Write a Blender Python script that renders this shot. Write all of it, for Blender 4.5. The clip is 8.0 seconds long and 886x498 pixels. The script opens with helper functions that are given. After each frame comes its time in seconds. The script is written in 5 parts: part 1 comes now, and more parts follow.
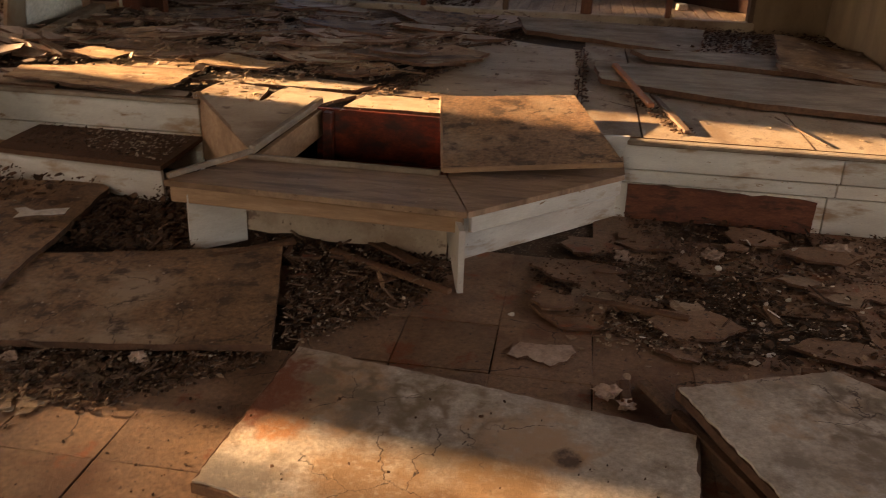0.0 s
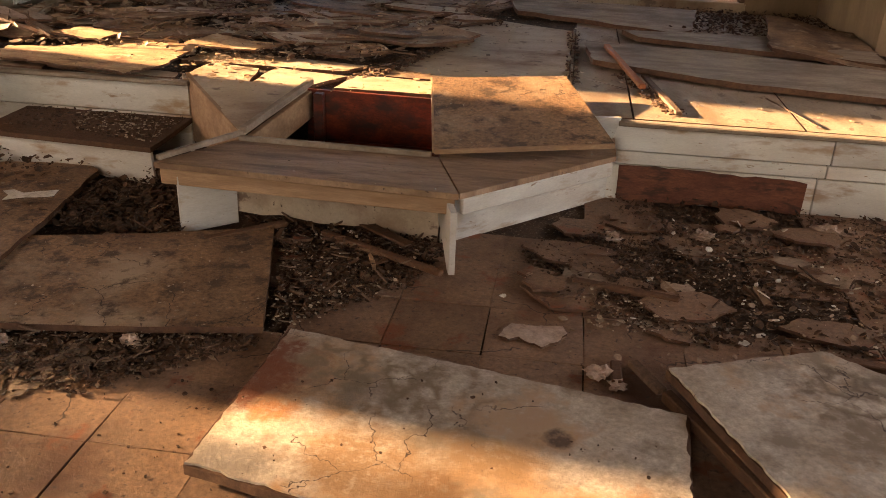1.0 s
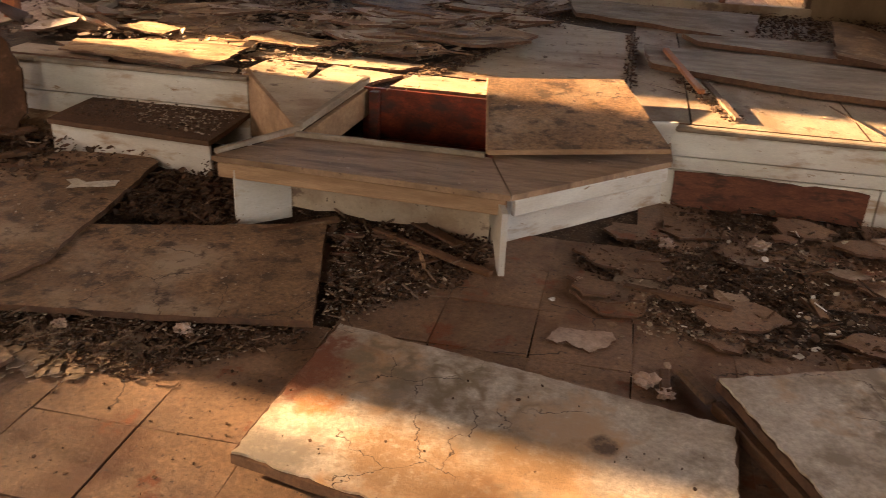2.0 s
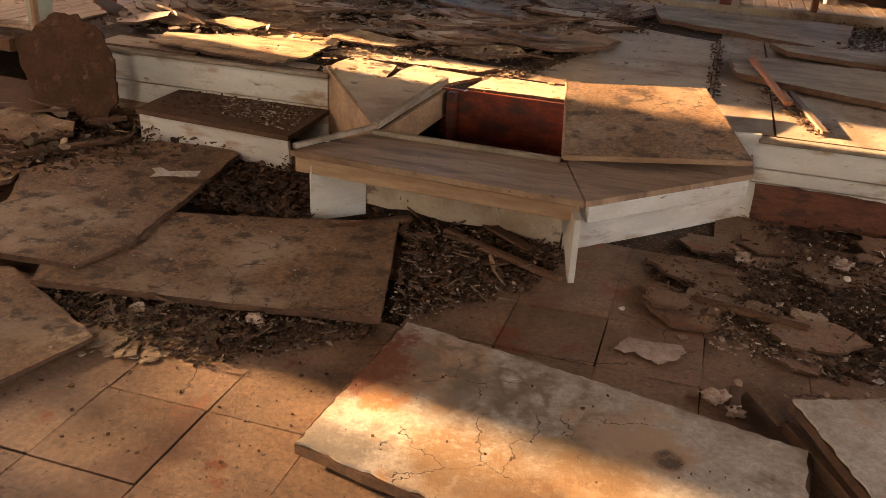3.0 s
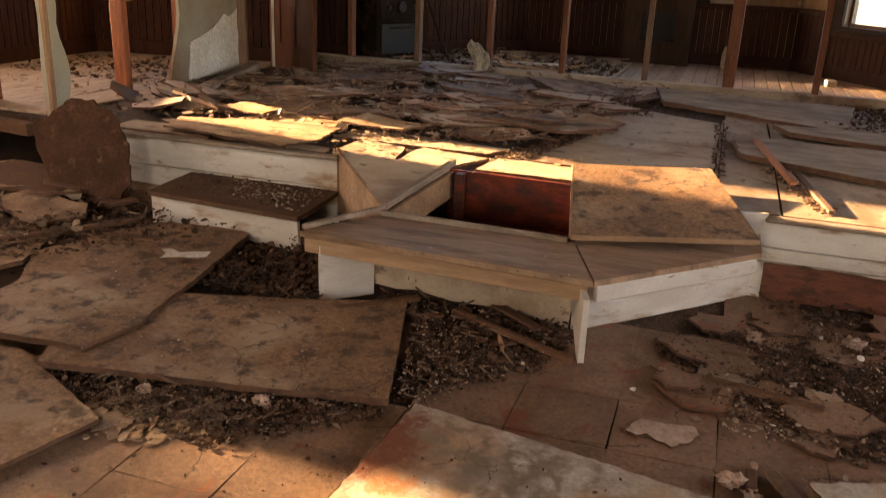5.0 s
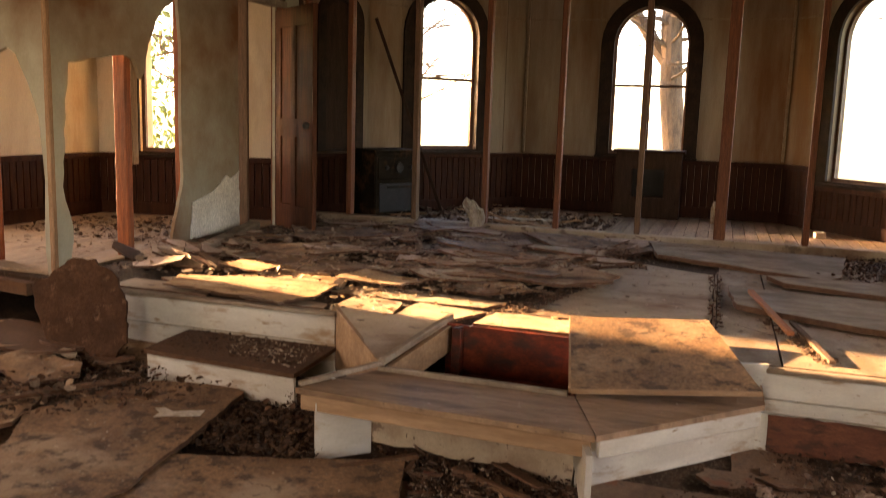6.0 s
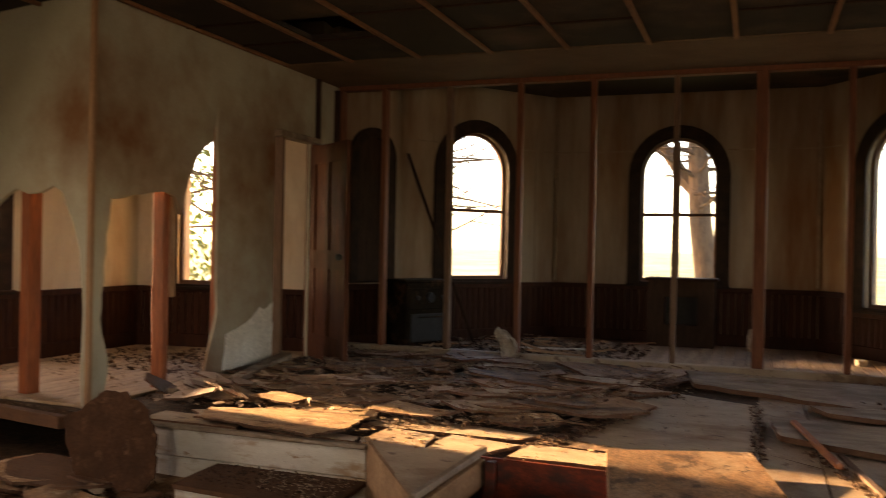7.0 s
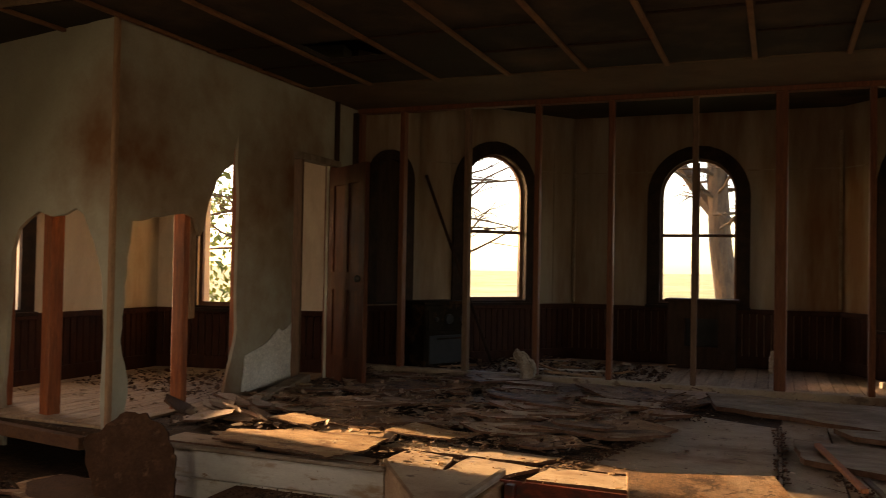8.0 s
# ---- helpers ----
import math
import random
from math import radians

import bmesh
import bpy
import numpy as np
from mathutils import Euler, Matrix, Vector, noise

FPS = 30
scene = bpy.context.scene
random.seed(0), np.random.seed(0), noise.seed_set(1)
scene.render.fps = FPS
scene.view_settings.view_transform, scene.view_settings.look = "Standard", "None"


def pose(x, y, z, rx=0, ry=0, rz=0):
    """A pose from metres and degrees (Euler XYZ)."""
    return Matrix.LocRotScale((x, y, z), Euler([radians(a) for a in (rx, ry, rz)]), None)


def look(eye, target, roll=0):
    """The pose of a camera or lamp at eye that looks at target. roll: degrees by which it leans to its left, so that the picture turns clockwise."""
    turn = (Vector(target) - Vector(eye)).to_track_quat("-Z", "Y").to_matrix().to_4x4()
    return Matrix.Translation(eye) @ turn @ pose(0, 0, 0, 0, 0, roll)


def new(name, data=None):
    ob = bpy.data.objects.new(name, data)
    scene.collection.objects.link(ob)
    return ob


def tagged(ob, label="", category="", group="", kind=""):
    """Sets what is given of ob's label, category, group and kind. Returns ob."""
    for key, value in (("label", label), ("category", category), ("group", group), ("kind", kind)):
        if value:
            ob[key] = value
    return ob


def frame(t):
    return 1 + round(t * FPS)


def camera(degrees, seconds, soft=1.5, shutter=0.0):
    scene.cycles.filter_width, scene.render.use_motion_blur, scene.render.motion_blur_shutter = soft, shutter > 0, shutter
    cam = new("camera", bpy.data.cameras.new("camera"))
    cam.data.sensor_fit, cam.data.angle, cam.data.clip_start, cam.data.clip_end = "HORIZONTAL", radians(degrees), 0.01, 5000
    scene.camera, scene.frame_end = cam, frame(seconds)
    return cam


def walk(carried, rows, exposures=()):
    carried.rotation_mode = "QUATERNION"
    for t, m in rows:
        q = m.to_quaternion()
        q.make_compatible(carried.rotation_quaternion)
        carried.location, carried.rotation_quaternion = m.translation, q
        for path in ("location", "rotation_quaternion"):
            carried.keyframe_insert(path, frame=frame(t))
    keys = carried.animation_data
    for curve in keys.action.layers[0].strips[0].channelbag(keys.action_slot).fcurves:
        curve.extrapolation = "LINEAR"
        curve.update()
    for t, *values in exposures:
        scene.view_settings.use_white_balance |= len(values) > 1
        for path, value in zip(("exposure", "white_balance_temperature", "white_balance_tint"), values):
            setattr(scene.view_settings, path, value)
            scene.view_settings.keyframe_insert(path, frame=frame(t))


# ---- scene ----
from mathutils import geometry

cam = camera(54.83, 8.0, soft=0.8, shutter=0.4)
# the camera turns where it stands: seconds, tilt, roll and heading in degrees
EYE = (0.012, 0.002, 1.328)
PATH = [
    (0, 66.888, -1.790, 9.255),
    (0.2, 66.212, -2.105, 10.352),
    (0.5, 65.866, -2.209, 10.692),
    (0.7, 65.791, -2.145, 10.489),
    (1, 65.677, -1.905, 8.680),
    (1.5, 65.643, -1.921, 8.581),
    (1.6, 65.577, -2.066, 9.233),
    (1.8, 65.544, -2.106, 10.846),
    (2, 65.555, -2.223, 12.528),
    (2.2, 65.466, -2.453, 14.156),
    (3.3, 65.469, -2.655, 18.360),
    (3.5, 65.462, -2.627, 18.426),
    (4, 66.036, -2.445, 18.470),
    (4.2, 66.462, -2.371, 18.470),
    (5.3, 73.530, -2.278, 18.284),
    (5.5, 75.653, -2.165, 18.194),
    (5.7, 77.836, -1.996, 18.125),
    (6, 81.126, -1.737, 18.062),
    (6.2, 83.280, -1.528, 18.012),
    (6.5, 86.502, -1.389, 17.916),
    (6.6, 87.501, -1.359, 17.896),
    (6.8, 88.957, -1.155, 17.976),
    (7, 89.768, -1.108, 20.125),
    (7.2, 90.296, -1.096, 22.701),
    (7.5, 90.634, -1.063, 23.650),
    (7.8, 90.938, -0.966, 22.717),
    (8, 91.176, -1.023, 21.352),
]
EXPOSURES = [(0.0, 3.2, 6950, 21), (0.5, 3.6, 6950, 21), (1.0, 3.9, 6950, 21), (4.2, 4.0, 6950, 21), (5.5, 4.15, 7150, 23), (6.0, 4.1, 7250, 22), (6.5, 3.75, 7300, 22), (7.0, 3.3, 7300, 22), (7.5, 2.82, 7300, 21), (8.0, 2.58, 7300, 21)]
walk(cam, [(t, pose(*EYE, rx, ry, rz)) for t, rx, ry, rz in PATH], EXPOSURES)

# ---- light: low warm sun through the west windows, pale sky ----
SUN_WAY = Vector((1.0, -0.14, -0.225)).normalized()
world = bpy.data.worlds.new("sky")
scene.world = world
world.use_nodes = True
wn = world.node_tree.nodes
sky = wn.new("ShaderNodeTexSky")
sky.sky_type = "NISHITA"
sky.sun_disc = False
sky.sun_elevation = radians(12.5)
sky.sun_rotation = radians(-82.0)
world.node_tree.links.new(sky.outputs[0], wn["Background"].inputs[0])
wn["Background"].inputs[1].default_value = 0.15
sun = new("sun", bpy.data.lights.new("sun", "SUN"))
sun.data.energy = 4.6
sun.data.angle = radians(1.6)
sun.data.color = (1.0, 0.70, 0.36)
sun.matrix_world = Matrix.Translation((-12, 4, 6)) @ (SUN_WAY.to_track_quat("-Z", "Y").to_matrix().to_4x4())


def window_lamp(name, place, toward, w, h, power, color=(1.0, 0.82, 0.62)):
    """An area lamp added in a window's opening as skylight fill."""
    ob = new(name, bpy.data.lights.new(name, "AREA"))
    ob.data.shape = "RECTANGLE"
    ob.data.size, ob.data.size_y, ob.data.energy, ob.data.color = w, h, power, color
    ob.matrix_world = look(place, toward)
    return ob


# skylight fill lamps added in unseen openings behind and beside the camera, and in the side room
window_lamp("skylight_fill_east", (3.55, 1.5, 1.6), (2.0, 1.7, 0.0), 0.75, 1.4, 2.2)
window_lamp("skylight_fill_east", (3.55, 3.9, 1.6), (2.0, 3.8, 0.0), 0.75, 1.4, 2.2)
window_lamp("skylight_fill_south", (-0.88, -3.15, 1.2), (-0.9, -1.2, 0.0), 1.1, 2.1, 5.5)
window_lamp("skylight_fill_west", (-5.30, 2.05, 1.6), (-3.6, 1.8, 0.0), 0.62, 1.3, 3.7, (1.0, 0.74, 0.5))


window_lamp("skylight_fill_side", (-5.30, 4.62, 1.6), (-4.0, 4.9, 0.9), 0.45, 1.2, 1.5, (1.0, 0.80, 0.58))


# ---- materials ----
def nodes_of(name):
    m = bpy.data.materials.new(name)
    m.use_nodes = True
    t = m.node_tree
    return m, t, t.nodes["Principled BSDF"]


def surface(name, a, b, scale=6.0, stretch=(1, 1, 1), rough=0.8, stain=None, stain_scale=1.6, stain_at=0.55, stain_soft=0.12,
            bump=0.25, grain=60.0, specks=None, specks_at=0.60, vary=0.12, island=False, spec=0.3, mold=None, mold_scale=5.0, mold_at=0.6, mold_soft=0.05, contrast=0.42, spots=(), cracks=0.0, cracks_at=0.55):
    """Two tones at one scale, a fine grain, a stain with a shape of its own, specks and relief."""
    m, t, p = nodes_of(name)
    n, L = t.nodes, t.links
    geo = n.new("ShaderNodeNewGeometry")
    mp = n.new("ShaderNodeMapping")
    mp.inputs["Scale"].default_value = stretch
    L.new(geo.outputs["Position"], mp.inputs["Vector"])

    def noise_at(s, detail=5, rough_=0.6, off=0.0):
        tex = n.new("ShaderNodeTexNoise")
        tex.inputs["Scale"].default_value, tex.inputs["Detail"].default_value, tex.inputs["Roughness"].default_value = s, detail, rough_
        if off:
            mo = n.new("ShaderNodeVectorMath")
            mo.inputs[1].default_value = (off, off * 1.7, off * 0.6)
            L.new(mp.outputs[0], mo.inputs[0])
            L.new(mo.outputs[0], tex.inputs["Vector"])
        else:
            L.new(mp.outputs[0], tex.inputs["Vector"])
        return tex

    def ramp(sock, lo, hi):
        r = n.new("ShaderNodeMapRange")
        r.inputs["From Min"].default_value, r.inputs["From Max"].default_value = lo, hi
        L.new(sock, r.inputs["Value"])
        return r.outputs["Result"]

    def mix(fac, c1, c2, mode="MIX"):
        x = n.new("ShaderNodeMix")
        x.data_type, x.blend_type = "RGBA", mode
        for sock, val in ((x.inputs[0], fac), (x.inputs[6], c1), (x.inputs[7], c2)):
            if isinstance(val, (float, int)):
                sock.default_value = val
            elif isinstance(val, tuple):
                sock.default_value = (*val, 1)
            else:
                L.new(val, sock)
        return x.outputs[2]

    big = noise_at(scale)
    fine = noise_at(grain, 6, 0.78, 3.1)
    col = mix(ramp(big.outputs["Fac"], 0.35, 0.65), a, b)
    g = ramp(fine.outputs["Fac"], 0.25, 0.75)
    tone = n.new("ShaderNodeMapRange")
    tone.inputs["To Min"].default_value, tone.inputs["To Max"].default_value = 1 - contrast * 1.15, 1 + contrast * 0.85
    L.new(g, tone.inputs["Value"])
    grey = n.new("ShaderNodeCombineColor")
    for k in range(3):
        L.new(tone.outputs[0], grey.inputs[k])
    col = mix(1.0, col, grey.outputs[0], "MULTIPLY")
    if stain:
        s = noise_at(stain_scale, 7, 0.62, 7.3)
        col = mix(ramp(s.outputs["Fac"], stain_at - stain_soft, stain_at + stain_soft), col, stain)
    if mold:
        s = noise_at(mold_scale, 8, 0.66, 17.7)
        col = mix(ramp(s.outputs["Fac"], mold_at - mold_soft, mold_at + mold_soft), col, mold)
    for sx, sy, sr, tint, ring in spots:
        off = n.new("ShaderNodeVectorMath")
        off.operation = "SUBTRACT"
        off.inputs[1].default_value = (sx, sy, 0)
        flat = n.new("ShaderNodeVectorMath")
        flat.operation = "MULTIPLY"
        flat.inputs[1].default_value = (1 / sr, 1 / sr, 0)
        size = n.new("ShaderNodeVectorMath")
        size.operation = "LENGTH"
        L.new(geo.outputs["Position"], off.inputs[0])
        L.new(off.outputs[0], flat.inputs[0])
        L.new(flat.outputs[0], size.inputs[0])
        wob = noise_at(11, 6, 0.65, 2.2 + sx)
        far = n.new("ShaderNodeMath")
        far.operation = "MULTIPLY_ADD"
        far.inputs[1].default_value = 2.6
        L.new(wob.outputs["Fac"], far.inputs[0])
        L.new(size.outputs["Value"], far.inputs[2])
        mask = ramp(far.outputs[0], 2.50, 1.85)
        fleck = noise_at(34, 5, 0.7, 5.0 + sy)
        band = ramp(fleck.outputs["Fac"], 0.22, 0.50)
        if ring:
            cloud = noise_at(9, 4, 0.5, 8.0)
            away = n.new("ShaderNodeMath")
            away.operation = "ABSOLUTE"
            shift = n.new("ShaderNodeMath")
            shift.inputs[1].default_value = -0.5
            L.new(cloud.outputs["Fac"], shift.inputs[0])
            L.new(shift.outputs[0], away.inputs[0])
            band = ramp(away.outputs[0], 0.11, 0.01)
        both_ = n.new("ShaderNodeMath")
        both_.operation = "MULTIPLY"
        L.new(mask, both_.inputs[0])
        L.new(band, both_.inputs[1])
        weak = n.new("ShaderNodeMath")
        weak.operation = "MULTIPLY"
        weak.inputs[1].default_value = 0.92
        L.new(both_.outputs[0], weak.inputs[0])
        mask = weak.outputs[0]
        col = mix(mask, col, tint)
    if cracks:
        bend = noise_at(cracks * 1.7, 4, 0.6, 4.4)
        bent = n.new("ShaderNodeMix")
        bent.data_type = "VECTOR"
        bent.inputs[0].default_value = 0.12
        L.new(mp.outputs[0], bent.inputs[4])
        L.new(bend.outputs["Color"], bent.inputs[5])
        cell = n.new("ShaderNodeTexVoronoi")
        cell.feature = "DISTANCE_TO_EDGE"
        cell.inputs["Scale"].default_value = cracks
        L.new(bent.outputs[1], cell.inputs["Vector"])
        where = noise_at(2.3, 3, 0.5, 6.1)
        cut = n.new("ShaderNodeMath")
        cut.operation = "MULTIPLY"
        L.new(ramp(cell.outputs["Distance"], 0.009, 0.002), cut.inputs[0])
        L.new(ramp(where.outputs["Fac"], cracks_at - 0.02, cracks_at + 0.02), cut.inputs[1])
        col = mix(cut.outputs[0], col, (0.045, 0.025, 0.015))
    if specks:
        s = noise_at(grain * 0.8, 3, 0.6, 11.9)
        col = mix(ramp(s.outputs["Fac"], specks_at - 0.01, specks_at + 0.06), col, specks)
    if vary:
        rnd = geo.outputs["Random Per Island"] if island else n.new("ShaderNodeObjectInfo").outputs["Random"]
        v = n.new("ShaderNodeMapRange")
        v.inputs["To Min"].default_value, v.inputs["To Max"].default_value = 1 - vary, 1 + vary
        L.new(rnd, v.inputs["Value"])
        hsv = n.new("ShaderNodeHueSaturation")
        L.new(v.outputs[0], hsv.inputs["Value"])
        L.new(col, hsv.inputs["Color"])
        col = hsv.outputs[0]
    L.new(col, p.inputs["Base Color"])
    p.inputs["Roughness"].default_value = rough
    p.inputs["Specular IOR Level"].default_value = spec
    bm_ = n.new("ShaderNodeBump")
    bm_.inputs["Strength"].default_value, bm_.inputs["Distance"].default_value = bump, 0.01
    both = n.new("ShaderNodeMath")
    L.new(big.outputs["Fac"], both.inputs[0])
    L.new(fine.outputs["Fac"], both.inputs[1])
    L.new(both.outputs[0], bm_.inputs["Height"])
    L.new(bm_.outputs[0], p.inputs["Normal"])
    return m


M_TILE = surface("brown_tile", (0.26, 0.152, 0.09), (0.185, 0.106, 0.063), 4, rough=0.55, stain=(0.12, 0.055, 0.03), stain_scale=3, stain_at=0.585, stain_soft=0.07, specks=(0.08, 0.045, 0.03), specks_at=0.63, vary=0.1, bump=0.4, contrast=0.5, mold=(0.20, 0.07, 0.03), mold_scale=6, mold_at=0.62, mold_soft=0.03, cracks=3.0, cracks_at=0.60)
# dirt under the tiles; on the platform deck it stands for shade in gaps
M_DIRT_SHADE = surface("dirt_and_gap_shade", (0.085, 0.046, 0.025), (0.04, 0.023, 0.013), 14, rough=0.95, bump=0.9, grain=120, specks=(0.2, 0.15, 0.1))
M_LITTER = surface("leaf_litter", (0.105, 0.052, 0.026), (0.042, 0.023, 0.013), 30, rough=0.9, vary=0.5, island=True, bump=0.4)
M_FLAKE = surface("plaster_flake", (0.30, 0.21, 0.14), (0.19, 0.125, 0.08), 12, rough=0.85, vary=0.4, island=True, bump=0.3)
M_CRUMB = surface("pale_crumb", (0.40, 0.31, 0.23), (0.24, 0.17, 0.11), 30, rough=0.9, vary=0.5, island=True)
M_HARDBOARD = surface("brown_hardboard", (0.31, 0.175, 0.09), (0.19, 0.103, 0.052), 3, rough=0.7, stain=(0.37, 0.26, 0.17), stain_scale=2.4, stain_at=0.60, stain_soft=0.07, specks=(0.42, 0.33, 0.24), specks_at=0.675, bump=0.6, mold=(0.075, 0.042, 0.024), mold_scale=9, mold_at=0.565, mold_soft=0.05, contrast=0.75, cracks=4.5, cracks_at=0.55)
M_PANEL = surface("stained_white_panel", (0.51, 0.42, 0.33), (0.36, 0.275, 0.20), 6, rough=0.65, stain=(0.40, 0.24, 0.13), stain_scale=3.2, stain_at=0.56, stain_soft=0.05, specks=(0.12, 0.07, 0.05), specks_at=0.715, bump=0.45, mold=(0.22, 0.165, 0.115), mold_scale=5.5, mold_at=0.575, mold_soft=0.06, contrast=0.42, cracks=5.0, cracks_at=0.56, spots=((-0.69, 1.52, 0.09, (0.24, 0.20, 0.16), False), (-0.22, 1.50, 0.11, (0.19, 0.10, 0.045), False), (-0.73, 1.95, 0.15, (0.17, 0.05, 0.02), False), (-0.73, 1.84, 0.12, (0.18, 0.055, 0.022), False), (-0.64, 1.73, 0.06, (0.40, 0.17, 0.06), False), (-0.56, 1.98, 0.13, (0.20, 0.14, 0.085), True), (-0.36, 1.90, 0.16, (0.17, 0.115, 0.065), True), (-0.18, 1.88, 0.13, (0.19, 0.13, 0.08), True), (-0.04, 1.79, 0.12, (0.38, 0.24, 0.14), False), (-0.40, 1.55, 0.16, (0.24, 0.135, 0.065), False), (-0.08, 1.63, 0.12, (0.25, 0.145, 0.07), False), (0.22, 1.46, 0.12, (0.36, 0.17, 0.07), False), (0.08, 1.74, 0.035, (0.07, 0.04, 0.025), False), (0.86, 2.02, 0.19, (0.13, 0.085, 0.05), True), (0.82, 1.86, 0.10, (0.19, 0.13, 0.08), False)))
M_PLY = surface("pale_plywood", (0.47, 0.355, 0.24), (0.37, 0.27, 0.18), 5, (1, 1.7, 1), contrast=0.2, rough=0.7, stain=(0.22, 0.13, 0.075), stain_scale=1.6, stain_at=0.60, stain_soft=0.07, specks=(0.12, 0.08, 0.05), specks_at=0.66, mold=(0.18, 0.12, 0.08), mold_scale=8, mold_at=0.625, mold_soft=0.03)
M_DUSTPLY = surface("dusty_grey_plywood", (0.36, 0.275, 0.195), (0.27, 0.195, 0.13), 5, (1.7, 1, 1), contrast=0.3, rough=0.75, stain=(0.19, 0.12, 0.07), stain_scale=1.8, stain_at=0.58, stain_soft=0.07, specks=(0.11, 0.07, 0.045), specks_at=0.66, bump=0.35, mold=(0.15, 0.10, 0.065), mold_scale=8, mold_at=0.61, mold_soft=0.03)
M_SHEET = surface("weathered_sheet", (0.37, 0.225, 0.125), (0.24, 0.135, 0.07), 7, rough=0.85, stain=(0.09, 0.05, 0.028), stain_scale=4, stain_at=0.55, bump=0.6, vary=0.35, mold=(0.40, 0.29, 0.19), mold_scale=6, mold_at=0.60, mold_soft=0.04)
M_GREYBOARD = surface("grey_weathered_board", (0.32, 0.25, 0.18), (0.21, 0.155, 0.11), 6, (1, 2, 1), contrast=0.28, rough=0.85, stain=(0.11, 0.075, 0.05), stain_scale=2, stain_at=0.6, bump=0.4)
M_WHITE = surface("worn_white_paint", (0.62, 0.57, 0.48), (0.50, 0.44, 0.36), 3, (1, 1, 3), rough=0.55, stain=(0.34, 0.23, 0.14), stain_scale=3.5, stain_at=0.60, stain_soft=0.06, specks=(0.14, 0.09, 0.06), specks_at=0.70, bump=0.12, contrast=0.13, mold=(0.27, 0.17, 0.10), mold_scale=9, mold_at=0.665, mold_soft=0.02)
M_TREAD = surface("worn_grey_brown_paint", (0.33, 0.205, 0.12), (0.23, 0.138, 0.078), 5, (1, 5, 1), rough=0.6, stain=(0.14, 0.08, 0.045), stain_scale=3, stain_at=0.56, stain_soft=0.08, specks=(0.08, 0.045, 0.03), specks_at=0.65, bump=0.2, contrast=0.26)
M_RAWPINE = surface("raw_pine", (0.40, 0.24, 0.13), (0.30, 0.17, 0.09), 9, (5, 5, 0.6), rough=0.7, bump=0.2)
M_PINELONG = surface("dirty_long_grained_pine", (0.40, 0.245, 0.135), (0.29, 0.17, 0.09), 9, (0.5, 4, 5), rough=0.7, contrast=0.25, bump=0.2, stain=(0.20, 0.11, 0.055), stain_scale=1.6, stain_at=0.57)
M_BROWNWALL = surface("brown_stained_plaster", (0.24, 0.16, 0.09), (0.17, 0.11, 0.06), 2.2, (2, 2, 0.6), rough=0.85, contrast=0.15, bump=0.06)
M_RED = surface("red_brown_wood", (0.24, 0.036, 0.009), (0.10, 0.014, 0.004), 9, (1, 1, 2), rough=0.5, stain=(0.06, 0.018, 0.01), stain_scale=7, stain_at=0.55, stain_soft=0.08, contrast=0.5)
M_STUD = surface("orange_brown_stud", (0.17, 0.058, 0.023), (0.11, 0.037, 0.015), 14, (4, 4, 0.4), rough=0.65, stain=(0.10, 0.045, 0.02), stain_scale=3, stain_at=0.64, bump=0.3)
M_GREYSTUD = surface("grey_brown_stud", (0.17, 0.10, 0.06), (0.11, 0.065, 0.038), 14, (4, 4, 0.4), rough=0.75, bump=0.3)
M_DOOR = surface("varnished_door", (0.12, 0.042, 0.018), (0.07, 0.025, 0.012), 10, (5, 5, 0.5), spec=0.15, rough=0.7, stain=(0.05, 0.02, 0.01), stain_scale=2, stain_at=0.58, bump=0.15)
M_WAINSCOT = surface("dark_wainscot", (0.055, 0.018, 0.008), (0.03, 0.010, 0.005), 8, (3, 3, 0.5), spec=0.15, rough=0.7, bump=0.2)
M_FRAME = surface("dark_window_frame", (0.035, 0.02, 0.013), (0.02, 0.013, 0.009), 10, spec=0.1, rough=0.75)
M_SASH = surface("brown_sash", (0.16, 0.08, 0.045), (0.10, 0.05, 0.03), 12, rough=0.6)
M_PLASTER = surface("grey_green_plaster", (0.375, 0.355, 0.27), (0.315, 0.295, 0.22), 2.2, rough=0.85, stain=(0.17, 0.085, 0.038), stain_scale=0.6, stain_at=0.575, stain_soft=0.10, specks=(0.2, 0.15, 0.1), specks_at=0.73, bump=0.06, vary=0.03, contrast=0.10)
M_APSE = surface("yellowed_plaster", (0.33, 0.265, 0.185), (0.26, 0.205, 0.14), 1.6, (3, 3, 0.5), rough=0.85, stain=(0.17, 0.085, 0.035), stain_scale=0.7, stain_at=0.52, bump=0.06, vary=0.03, contrast=0.12)
# paler copy of the apse plaster: the side room's light is in the colour
M_SIDE = surface("lit_side_plaster", (0.70, 0.60, 0.45), (0.62, 0.51, 0.37), 1.8, (2, 2, 0.6), rough=0.85, stain=(0.42, 0.28, 0.16), stain_scale=1.2, stain_at=0.62, bump=0.06, vary=0.03, contrast=0.12)
M_BROWNBOARD = surface("plain_brown_board", (0.13, 0.062, 0.029), (0.092, 0.043, 0.02), 6, rough=0.8, bump=0.5, mold=(0.085, 0.042, 0.02), mold_scale=7, mold_at=0.61, mold_soft=0.06)
M_DISC = surface("dark_fibre_board", (0.085, 0.04, 0.021), (0.055, 0.026, 0.014), 7, rough=0.9, spec=0.1, bump=0.6, stain=(0.04, 0.02, 0.011), stain_scale=5, stain_at=0.58, mold=(0.13, 0.07, 0.04), mold_scale=11, mold_at=0.64)
